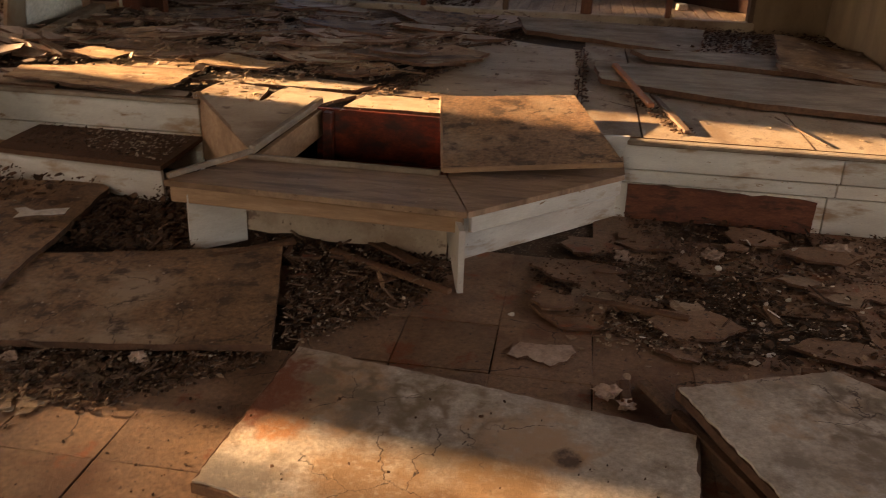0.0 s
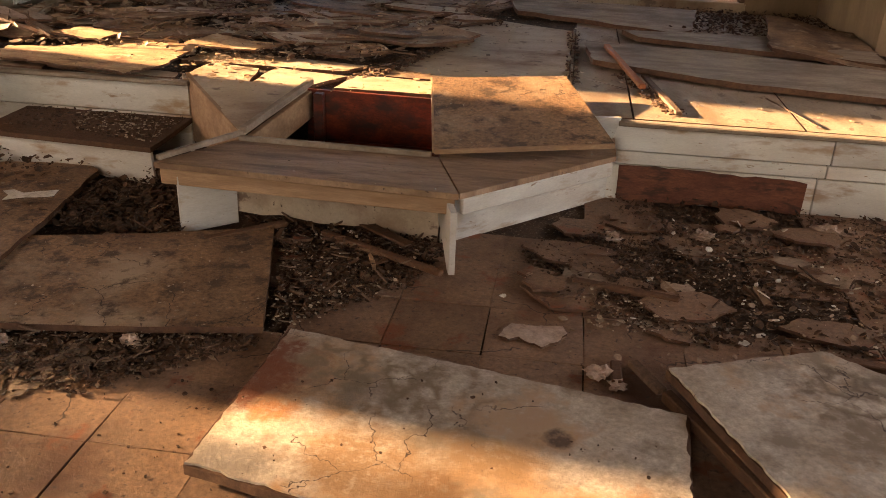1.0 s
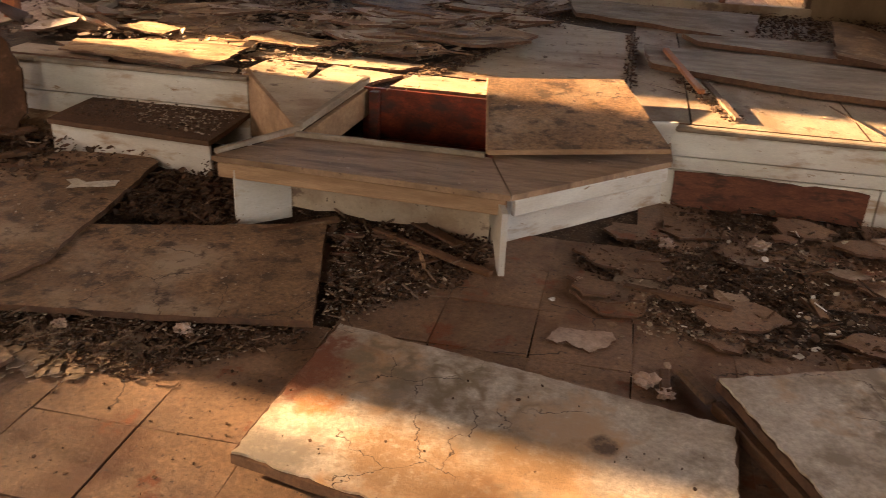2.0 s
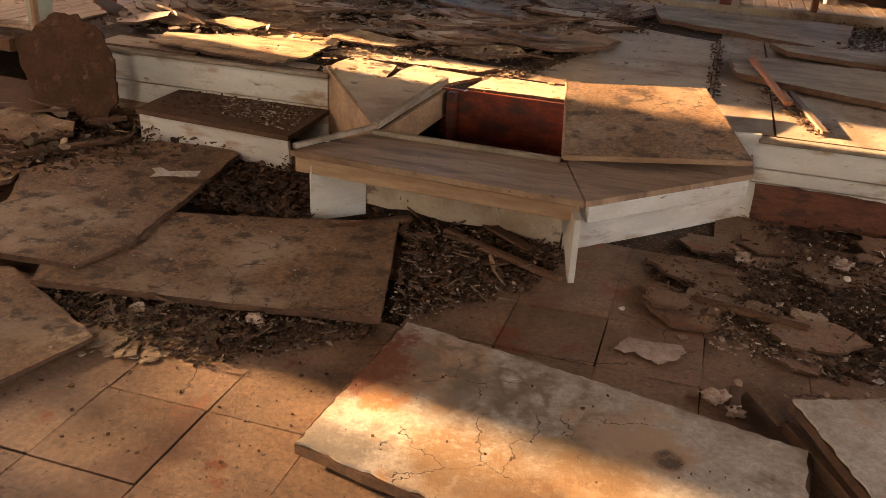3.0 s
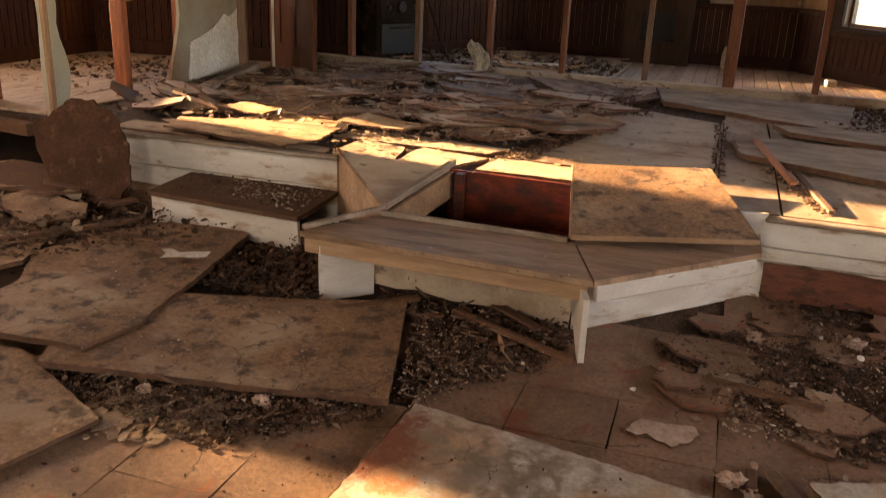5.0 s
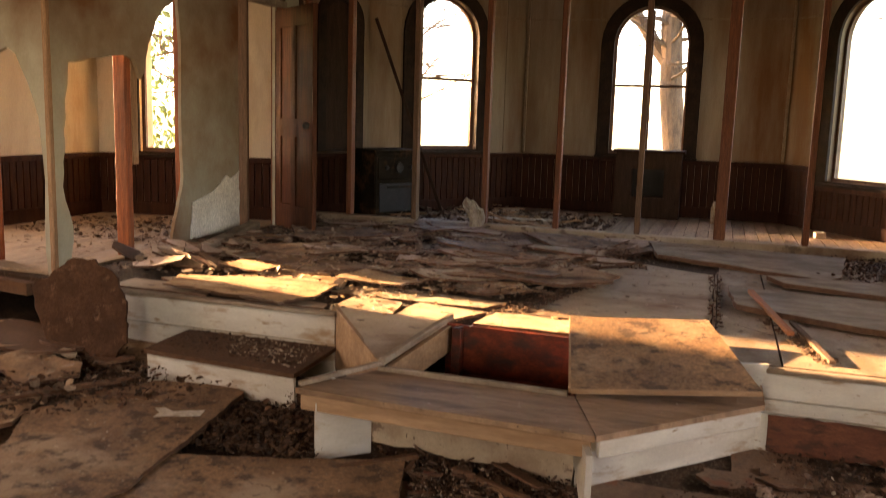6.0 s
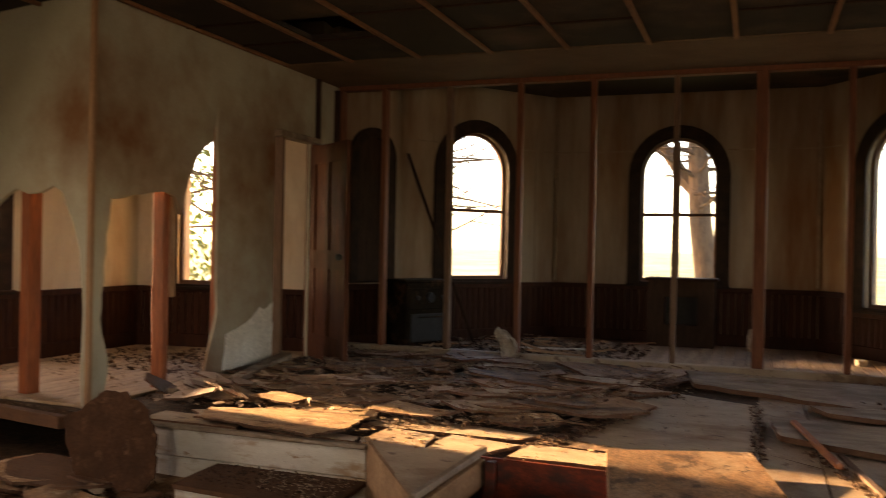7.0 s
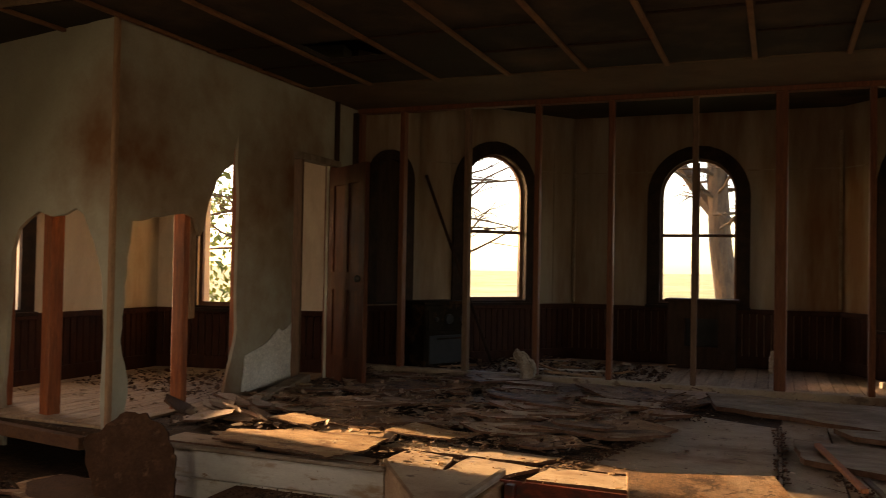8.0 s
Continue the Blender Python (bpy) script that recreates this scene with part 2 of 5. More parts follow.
M_BAREWOOD = surface("bare_red_brown_wood", (0.17, 0.058, 0.028), (0.11, 0.036, 0.018), 9, (1, 1, 3), rough=0.75, mold=(0.06, 0.025, 0.014), mold_scale=9, mold_at=0.57, mold_soft=0.05)
# brighter, redder copy of M_STUD: bounced sun glow is put into the colour
M_GLOWSTUD = surface("glow_lit_stud", (0.34, 0.10, 0.032), (0.22, 0.062, 0.022), 14, (4, 4, 0.4), rough=0.65, stain=(0.11, 0.04, 0.018), stain_scale=3, stain_at=0.62, bump=0.3)
M_PALEFLAKE = surface("pale_pink_flake", (0.46, 0.33, 0.25), (0.35, 0.24, 0.175), 16, rough=0.85, vary=0.15, bump=0.5)
M_SEAM = surface("dark_plaster_seam", (0.27, 0.20, 0.13), (0.21, 0.15, 0.095), 12, rough=0.9)
M_CORE = surface("dark_panel_core", (0.13, 0.065, 0.035), (0.08, 0.04, 0.022), 14, rough=0.85)
M_BAREWHITE = surface("bare_white_plaster", (0.68, 0.64, 0.56), (0.58, 0.53, 0.45), 5, rough=0.9, bump=0.2)
# near black: the ceiling's shade is put into the board colour
M_CEIL = surface("shade_dark_ceiling_board", (0.028, 0.02, 0.012), (0.019, 0.014, 0.008), 2, rough=0.9, stain=(0.08, 0.05, 0.03), stain_scale=1.2, stain_at=0.6)
M_BATTEN = surface("ceiling_batten", (0.22, 0.105, 0.045), (0.15, 0.07, 0.03), 9, rough=0.7)
M_SOFFIT = surface("pale_soffit", (0.15, 0.095, 0.055), (0.11, 0.07, 0.04), 3, rough=0.85)
M_FLOORWOOD = surface("floor_plank_wood", (0.40, 0.28, 0.18), (0.28, 0.19, 0.12), 8, (6, 0.8, 1), rough=0.7, stain=(0.17, 0.11, 0.07), stain_scale=2, stain_at=0.62, bump=0.3, vary=0.15)
M_METAL = surface("dull_grey_enamel", (0.020, 0.014, 0.009), (0.012, 0.009, 0.006), 6, rough=0.85, stain=(0.12, 0.06, 0.03), stain_scale=5, stain_at=0.66, spec=0.05)
M_BLACK = surface("sooty_black", (0.02, 0.018, 0.016), (0.012, 0.011, 0.01), 8, rough=0.6)
M_DARKWOOD = surface("near_black_wood", (0.05, 0.027, 0.017), (0.03, 0.017, 0.011), 8, (3, 3, 0.5), spec=0.1, rough=0.8)
M_CLOTH = surface("dirty_pale_rag", (0.34, 0.29, 0.23), (0.24, 0.20, 0.15), 14, rough=0.95, bump=0.5)
M_PAPER = surface("dirty_white_scrap", (0.66, 0.60, 0.52), (0.52, 0.45, 0.37), 20, rough=0.85)
M_BARK = surface("rough_bark", (0.14, 0.08, 0.043), (0.075, 0.043, 0.024), 9, (2, 2, 0.5), rough=0.95, bump=0.9)
M_LEAF = surface("yellow_green_leaf", (0.24, 0.24, 0.05), (0.15, 0.17, 0.035), 3, rough=0.55, vary=0.5, island=True)
M_GRASS = surface("dry_grass", (0.30, 0.27, 0.10), (0.20, 0.20, 0.07), 0.6, rough=0.95, stain=(0.36, 0.30, 0.16), stain_scale=0.2)
M_RAWPLY = surface("orange_bare_veneer", (0.46, 0.29, 0.15), (0.33, 0.19, 0.09), 7, (1, 2.2, 1), rough=0.75, stain=(0.15, 0.07, 0.03), stain_scale=4, stain_at=0.60, stain_soft=0.06, specks=(0.10, 0.05, 0.03), specks_at=0.66, bump=0.4, mold=(0.50, 0.37, 0.23), mold_scale=6, mold_at=0.60, mold_soft=0.05, cracks=9.0, cracks_at=0.45)
M_STICK = surface("orange_stick", (0.42, 0.15, 0.05), (0.30, 0.10, 0.035), 12, (1, 4, 1), rough=0.6)


# ---- building blocks ----
def link(name, bm, mat, parent=None, label="", at=None):
    bmesh.ops.recalc_face_normals(bm, faces=bm.faces)
    me = bpy.data.meshes.new(name)
    bm.to_mesh(me)
    bm.free()
    me.materials.append(mat)
    ob = new(name, me)
    if parent:
        ob.parent = parent
        ob.matrix_parent_inverse = parent_inverse(parent)
    if label:
        ob["label"] = label
    return ob


def parent_inverse(parent):
    m = parent.matrix_basis.copy()
    p = parent.parent
    if p:
        m = p.matrix_basis @ parent.matrix_parent_inverse @ m
    return m.inverted()


def part(name, bm, mat, parent, label=""):
    return link(name, bm, mat, parent, label)


def thing(name, place, label, category, group="", kind=""):
    e = new(name)
    e.empty_display_size = 0.1
    e.matrix_basis = Matrix.Translation(place)
    return tagged(e, label, category, group, kind)


def solo(name, bm, mat, label="", category="", group="", kind=""):
    return tagged(link(name, bm, mat), label, category, group, kind)


def box(bm, c, s, m=None, bevel=0.0):
    """A box at c of size s, turned by m, with worn edges."""
    mat = Matrix.Translation(c) @ (m or Matrix()) @ Matrix.Diagonal((*s, 1))
    got = bmesh.ops.create_cube(bm, size=1, matrix=mat)
    if bevel:
        edges = list({e for v in got["verts"] for e in v.link_edges})
        bmesh.ops.bevel(bm, geom=edges, offset=bevel, segments=1, affect="EDGES")
    return bm


def bx(c, s, m=None, bevel=0.003):
    return box(bmesh.new(), c, s, m, bevel)


def beam(bm, a, b, w, h, bevel=0.003):
    """A squared timber from a to b; h is its height."""
    a, b = Vector(a), Vector(b)
    d = b - a
    q = d.to_track_quat("X", "Z").to_matrix().to_4x4()
    return box(bm, (a + b) / 2, (d.length, w, h), q, bevel)


def slab(bm, loops, thick, m):
    """A flat piece with outline loops[0] and holes loops[1:], thick along the local z, laid by m."""
    flat = [[Vector((p[0], p[1], 0)) for p in loop] for loop in loops]
    tris = geometry.tessellate_polygon(flat)
    pts = [p for loop in flat for p in loop]
    top = [bm.verts.new(m @ Vector((p.x, p.y, thick))) for p in pts]
    low = [bm.verts.new(m @ Vector((p.x, p.y, 0))) for p in pts]
    for a, b, c in tris:
        bm.faces.new((top[a], top[b], top[c]))
        bm.faces.new((low[c], low[b], low[a]))
    k = 0
    for loop in flat:
        n = len(loop)
        for i in range(n):
            a, b = k + i, k + (i + 1) % n
            bm.faces.new((top[a], low[a], low[b], top[b]))
        k += n
    return bm


def ragged(loop, rng, amount, step):
    """The outline with more points, pushed about."""
    out = []
    n = len(loop)
    for i in range(n):
        a, b = Vector(loop[i]), Vector(loop[(i + 1) % n])
        k = max(1, int((b - a).length / step))
        for j in range(k):
            p = a.lerp(b, j / k)
            out.append((p.x + rng.uniform(-amount, amount), p.y + rng.uniform(-amount, amount)))
    return out


def upright(a, b, z=0.0):
    """Lays local x along a-b, local y up, local z to the left of a-b."""
    a, b = Vector((*a, z)), Vector((*b, z))
    d = (b - a).normalized()
    up = Vector((0, 0, 1))
    n = d.cross(up)
    return Matrix(((d.x, up.x, n.x, a.x), (d.y, up.y, n.y, a.y), (d.z, up.z, n.z, a.z), (0, 0, 0, 1)))


def arch(u, v0, v1, half, n=14):
    """An arched opening round u, from v0 to the crown at v1."""
    c = v1 - half
    pts = [(u - half, v0), (u + half, v0)]
    return pts + [(u + half * math.cos(math.pi * k / n), c + half * math.sin(math.pi * k / n)) for k in range(n + 1)]


def flat_at(x, y, z, rz=0, rx=0, ry=0):
    return pose(x, y, z, rx, ry, rz)


def inside(p, poly):
    ok = False
    for i in range(len(poly)):
        (x1, y1), (x2, y2) = poly[i], poly[i - 1]
        if (y1 > p[1]) != (y2 > p[1]) and p[0] < (x2 - x1) * (p[1] - y1) / (y2 - y1) + x1:
            ok = not ok
    return ok


def scatter(poly, n, rng):
    xs, ys = [p[0] for p in poly], [p[1] for p in poly]
    out = []
    while len(out) < n:
        p = (rng.uniform(min(xs), max(xs)), rng.uniform(min(ys), max(ys)))
        if inside(p, poly):
            out.append(p)
    return out


def chips(name, poly, n, size, z, heap, mat, label, category, seed, thick=0.0028, tilt=25, corners=(4, 7), squash_in=(0.4, 1.0)):
    """Many loose flat pieces in a stretch of floor, as one heap that nobody could count."""
    rng = random.Random(seed)
    vs, fs = [], []
    for x, y in scatter(poly, n, rng):
        k = rng.randint(*corners)
        r = size[0] + (size[1] - size[0]) * rng.random() ** 2.2
        lift = heap * rng.random() ** 1.5
        m = pose(x, y, z + lift, rng.gauss(0, tilt) * (1 if lift > 0.01 else 0.25), rng.gauss(0, tilt) * (1 if lift > 0.01 else 0.25), rng.uniform(0, 360))
        squash = rng.uniform(*squash_in)
        ring = [(r * rng.uniform(0.65, 1.1) * math.cos(6.283 * i / k), squash * r * rng.uniform(0.65, 1.1) * math.sin(6.283 * i / k)) for i in range(k)]
        o = len(vs)
        h = thick * rng.uniform(0.6, 1.5)
        vs += [m @ Vector((a, b, h)) for a, b in ring] + [m @ Vector((a, b, 0)) for a, b in ring]
        fs.append(tuple(range(o, o + k)))
        fs.append(tuple(range(o + 2 * k - 1, o + k - 1, -1)))
        fs += [(o + i, o + k + i, o + k + (i + 1) % k, o + (i + 1) % k) for i in range(k)]
    me = bpy.data.meshes.new(name)
    me.from_pydata([tuple(v) for v in vs], [], fs)
    me.materials.append(mat)
    return tagged(new(name, me), label, category, kind="stuff")


def board(name, outline, z, thick, mat, label, category, seed, rag=0.006, step=0.08, rx=0, ry=0, sag=0.0, group=""):
    """A loose sheet lying on the floor, its edge worn, its face slightly bowed."""
    rng = random.Random(seed)
    cx, cy = sum(p[0] for p in outline) / len(outline), sum(p[1] for p in outline) / len(outline)
    m = pose(cx, cy, z, rx, ry, 0)
    loop = ragged([(p[0] - cx, p[1] - cy) for p in outline], rng, rag, step)
    bm = slab(bmesh.new(), [loop], thick, m)
    if sag:
        bmesh.ops.triangulate(bm, faces=bm.faces)
        bmesh.ops.subdivide_edges(bm, edges=[e for e in bm.edges if e.calc_length() > 0.12], cuts=2)
        for v in bm.verts:
            v.co.z += sag * abs(noise.noise(Vector((v.co.x * 1.8 + seed, v.co.y * 1.8, 0))))
    bmesh.ops.recalc_face_normals(bm, faces=bm.faces)
    for f in bm.faces:
        f.material_index = 1 if f.normal.z < 0.6 else 0
    ob = solo(name, bm, mat, label, category, group)
    ob.data.materials.append(M_CORE)
    return ob

# ---- the large structure ----
PZ = 0.36
EDGE = 3.63
EDGE_W = 3.77
CEIL = 2.75
WX, EX, SY = -5.36, 3.6, -3.2


def arched_wall(name, a, b, z0, z1, windows, mat, thick=0.14):
    """A wall from a to b whose inner face is to the right of a-b, with arched openings (u, sill, crown, half width)."""
    m = upright(a, b)
    length = (Vector(b) - Vector(a)).length
    loops = [[(0, z0), (length, z0), (length, z1), (0, z1)]] + [arch(*w) for w in windows]
    bm = slab(bmesh.new(), loops, -thick, m)
    return solo(name, bm, mat, kind="structure"), m


def arched_window(name, m, u, sill, crown, half, label, muntin=True, rail=True, inner=0.05):
    """Casing, sash and bars of an arched window. m: the wall's own axes, its room side at local z > 0."""
    e = thing(name, m @ Vector((u, sill, 0)), label, "window", kind="structure")
    outer = arch(u, sill - 0.02, crown + 0.12, half + 0.12)
    part("casing", slab(bmesh.new(), [outer, arch(u, sill + 0.012, crown - 0.012, half - 0.012)], 0.028, m @ Matrix.Translation((0, 0, 0.003))), M_FRAME, e)
    sash = part("sash", slab(bmesh.new(), [arch(u, sill + 0.004, crown - 0.004, half - 0.004), arch(u, sill + 0.045, crown - 0.035, half - 0.035)], 0.035, m @ Matrix.Translation((0, 0, -0.09))), M_SASH, e)
    mid = sill + (crown - sill) * 0.47
    if rail:
        part("meeting_rail", box(bmesh.new(), (u, mid, -0.07), (2 * half - 0.07, 0.032, 0.03), None, 0.003), M_SASH, sash).data.transform(m)
    if muntin:
        part("muntin", box(bmesh.new(), (u, (sill + crown) / 2, -0.07), (0.022, crown - sill - 0.09, 0.02), None, 0.002), M_SASH, sash).data.transform(m)
    part("sill", box(bmesh.new(), (u, sill - 0.022, 0.02), (2 * half + 0.26, 0.03, 0.09), None, 0.004), M_FRAME, e).data.transform(m)
    return e


def wainscot(name, m, u0, u1, z0, z1, lathe=0.07):
    """Beadboard up to a rail: each board a piece of its own."""
    e = thing(name, m @ Vector(((u0 + u1) / 2, z0, 0)), "", "", kind="structure")
    n = max(1, round((u1 - u0) / lathe))
    w = (u1 - u0) / n
    bm = bmesh.new()
    box(bm, (0, (z0 + z1) / 2, 0.008), (w - 0.006, z1 - z0 - 0.10, 0.014), None, 0.003)
    first = None
    for i in range(n):
        if first is None:
            first = part("panel", bm, M_WAINSCOT, e)
            ob = first
        else:
            ob = new("panel", first.data)
            ob.parent, ob.matrix_parent_inverse = e, parent_inverse(e)
        ob.matrix_basis = m @ Matrix.Translation((u0 + (i + 0.5) * w, 0, 0.003))
    part("rail", box(bmesh.new(), ((u0 + u1) / 2, z1 - 0.025, 0.018), (u1 - u0, 0.05, 0.034), None, 0.006), M_WAINSCOT, e).data.transform(m)
    part("skirting", box(bmesh.new(), ((u0 + u1) / 2, z0 + 0.06, 0.014), (u1 - u0, 0.12, 0.026), None, 0.004), M_WAINSCOT, e).data.transform(m)
    return e


# outside ground, one sheet to the horizon
bm = bmesh.new()
bmesh.ops.create_grid(bm, x_segments=60, y_segments=60, size=400)
for v in bm.verts:
    r = math.hypot(v.co.x, v.co.y)
    v.co.z = -0.35 + (0.5 * noise.noise(v.co * 0.02) if r > 20 else 0)
solo("ground", bm, M_GRASS, kind="structure")

# nave floor under the tiles, platform deck, apse and side room deck
solo("floor", box(bmesh.new(), ((WX + EX) / 2, (9.3 + SY) / 2, -0.06), (EX - WX + 0.2, 9.3 - SY, 0.1)), M_DIRT_SHADE, kind="structure")
deck = slab(bmesh.new(), [[(WX, 3.80), (-4.4, 3.96), (-3.6, 3.84), (-3.2, EDGE_W), (-1.73, EDGE_W), (-1.16, EDGE_W + 0.03), (-0.53, EDGE_W + 0.03), (-0.5, EDGE), (EX, EDGE), (EX, 9.4), (WX, 9.4)]], 0.03, Matrix.Translation((0, 0, PZ - 0.045)))
# dark deck colour puts in the shade between the loose sheets
solo("floor_platform", deck, M_DIRT_SHADE, kind="structure")

BACK = [(-3.57, 6.95), (-3.24, 7.65), (-2.05, 9.15), (0.60, 9.15), (1.80, 7.65), (1.83, 6.95)]
SILL, CROWN, HALF = 0.98, 2.50, 0.39
apse_wall = {}
for k, tag in enumerate(("west", "northwest", "north", "northeast", "east")):
    a, b = BACK[k], BACK[k + 1]
    length = (Vector(b) - Vector(a)).length
    wins = [(length / 2 - (0.07 if k == 1 else 0.025 if k == 2 else 0), SILL if k != 3 else 0.82, CROWN, HALF)] if k in (1, 2, 3) else []
    wall, m = arched_wall("wall_apse_" + tag, a, b, -0.4, 3.34, wins, M_APSE)
    apse_wall[tag] = m
    if k == 3:
        u0, u1 = length / 2 - HALF - 0.10, length / 2 + HALF + 0.10
        for a_, b_, top_ in ((0.01, u0, 0.955), (u0 + 0.003, u1 - 0.003, 0.79), (u1, length - 0.01, 0.955)):
            wainscot("wainscot_apse_" + tag, m, a_, b_, PZ, top_)
    else:
        wainscot("wainscot_apse_" + tag, m, 0.01, length - 0.01, PZ, 0.955)
    for w in wins:
        arched_window("window_%d" % k, m, *w, "arched window with dark casing and a broken sash, open to daylight", muntin=(k == 2), rail=(k != 3))
# seams of the plaster sheets
for tag in ("northwest", "north", "northeast"):
    m = apse_wall[tag]
    k = ("west", "northwest", "north", "northeast", "east").index(tag)
    length = (Vector(BACK[k + 1]) - Vector(BACK[k])).length
    u = length / 2 - (0.07 if k == 1 else 0.025 if k == 2 else 0)
    for a, b in ((0.02, u - 0.47), (u + 0.47, length - 0.02)):
        solo("trim_seam", slab(bmesh.new(), [ragged([(a, 2.352), (b, 2.352), (b, 2.364), (a, 2.364)], random.Random(k), 0.003, 0.08)], 0.003, m), M_SEAM, kind="structure")
        solo("trim_seam", slab(bmesh.new(), [ragged([(b - 0.06 if a < 0.1 else a + 0.28, 0.97), (b - 0.05 if a < 0.1 else a + 0.29, 0.97), (b - 0.05 if a < 0.1 else a + 0.29, 2.6), (b - 0.06 if a < 0.1 else a + 0.28, 2.6)], random.Random(k + 9), 0.002, 0.1)], 0.003, m), M_SEAM, kind="structure")
for p in (BACK[2], BACK[3]):
    solo("trim_corner", bx((p[0] + (0.012 if p[0] < 0 else -0.012), p[1] - 0.02, 1.85), (0.03, 0.03, 1.75), None, 0.004), M_SEAM, kind="structure")
m = apse_wall["west"]
e = thing("window_blind", m @ Vector((0.37, 0.98, 0)), "boarded arched window with a dark casing", "window", kind="structure")
part("casing", slab(bmesh.new(), [arch(0.40, 0.97, 2.42, 0.27), arch(0.40, 0.99, 2.33, 0.18)], 0.05, m @ Matrix.Translation((0, 0, 0.003))), M_FRAME, e)
part("panel", slab(bmesh.new(), [arch(0.40, 0.985, 2.34, 0.19)], 0.012, m @ Matrix.Translation((0, 0, 0.003))), M_DARKWOOD, e)
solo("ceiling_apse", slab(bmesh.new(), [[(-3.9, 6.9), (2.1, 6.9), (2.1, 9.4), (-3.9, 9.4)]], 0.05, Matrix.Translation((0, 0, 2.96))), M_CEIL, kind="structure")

# west wall of nave and side room (runs south to north; its room side faces east)
W4 = (4.60 - SY, 0.93, 2.30, 0.29)
W5 = (2.05 - SY, 0.86, 2.32, 0.38)
wall, m_west = arched_wall("wall_west", (WX, SY), (WX, 6.45), -0.4, 3.34, [W4, W5], M_SIDE)
for k, w in enumerate((W4, W5)):
    arched_window("window_%d" % (4 + k), m_west, *w, "arched window with dark casing, trees outside", muntin=False)
wainscot("wainscot_side_west", m_west, 3.85 - SY, 6.44 - SY, PZ, 0.91)
SB = ((WX, 6.45), (-3.62, 6.75))
sb_len = (Vector(SB[1]) - Vector(SB[0])).length
W6 = (0.79, 0.92, 2.32, 0.40)
wall, m_side = arched_wall("wall_side_north", *SB, -0.4, 3.34, [W6], M_SIDE, 0.26)
arched_window("window_6", m_side, *W6, "arched window with a splintered brown frame, trees outside", muntin=False, rail=False)
wainscot("wainscot_side_north", m_side, 0.01, sb_len - 0.01, PZ, 0.91)

# unseen walls that close the nave, with openings added to let light in
wall, m_s = arched_wall("wall_south", (EX, SY), (WX, SY), -0.02, 3.34, [(4.48, 0.0, 2.3, 0.6)], M_APSE)
wall, m_e = arched_wall("wall_east", (EX, 5.5), (EX, SY), -0.02, 3.34, [(1.6, 0.92, 2.32, 0.4), (4.0, 0.92, 2.32, 0.4), (6.4, 0.92, 2.32, 0.4)], M_APSE)
solo("wall_east_return", slab(bmesh.new(), [[(0, -0.02), (1.7, -0.02), (1.7, 3.34), (0, 3.34)]], -0.12, upright((1.95, 5.5), (3.65, 5.5))), M_APSE, kind="structure")

# right wall of the chancel, with its plastered piece beside the studs
solo("wall_chancel_east", slab(bmesh.new(), [ragged([(0, PZ), (1.45, PZ), (1.45, 2.72), (0, 2.72)], random.Random(3), 0.004, 0.2)], -0.10, upright((1.83, 6.95), (1.83, 5.5))), M_BROWNWALL, kind="structure")
solo("wall_chancel_north", slab(bmesh.new(), [ragged([(0, PZ), (0.53, PZ), (0.53, 2.72), (0, 2.72)], random.Random(4), 0.004, 0.2)], -0.02, upright((1.29, 6.9), (1.82, 6.9))), M_BROWNWALL, kind="structure")

# left wall of the chancel: a plaster skin torn away over its studs
rng = random.Random(11)
hole_w = [(4.08, PZ), (4.11, 0.62), (4.04, 0.86), (4.07, 1.08), (4.08, 1.35), (4.12, 1.57), (4.30, 1.60), (4.58, 1.64), (4.70, 1.62), (4.76, 1.50), (4.80, 1.56), (4.85, 1.74), (4.93, 1.89), (5.03, 1.98), (5.12, 2.04), (5.17, 2.30), (5.19, 1.5), (5.20, 0.85), (5.13, 0.62), (5.05, PZ)]
skin = [(3.95, PZ)] + hole_w + [(5.93, PZ), (5.93, 2.17), (6.50, 2.17), (6.50, PZ), (7.0, PZ), (7.0, CEIL), (3.95, CEIL)]
m_left = Matrix(((0, 0, 1, -3.57), (1, 0, 0, -0.05), (0, 1, 0, 0), (0, 0, 0, 1)))
fine = []
for i, p in enumerate(skin):
    q = skin[(i + 1) % len(skin)]
    fine.append(p)
    if 1 <= i < 20:
        for f in (0.33, 0.66):
            fine.append((p[0] + (q[0] - p[0]) * f + rng.uniform(-0.012, 0.012), p[1] + (q[1] - p[1]) * f + rng.uniform(-0.012, 0.012)))
wall_left = solo("wall_chancel_west", slab(bmesh.new(), [fine], -0.025, m_left), M_PLASTER, kind="structure")
D2 = Vector((-0.977, 0.212, 0))
m_w2 = upright((-3.57, 3.90), (-3.57 + 2 * D2.x, 3.90 + 2 * D2.y))
skin2 = [(0, PZ - 0.1), (0.06, PZ - 0.1), (0.07, 0.6), (0.06, 0.9), (0.09, 1.25), (0.18, 1.44), (0.28, 1.60), (0.36, 1.64), (0.48, 1.60), (0.62, 1.60), (0.74, 1.63), (0.86, 1.58), (0.97, 1.52), (1.04, 1.36), (1.06, 0.9), (1.10, 0.5), (1.08, 0.12), (1.28, 0.12), (1.30, 0.6), (1.33, 1.1), (1.30, 1.62), (1.36, 1.75), (1.37, 2.36), (1.55, 2.30), (1.83, 2.2), (1.83, CEIL), (0, CEIL)]
solo("wall_chancel_southwest", slab(bmesh.new(), [ragged(skin2, random.Random(8), 0.006, 0.09)], 0.025, m_w2), M_PLASTER, kind="structure")
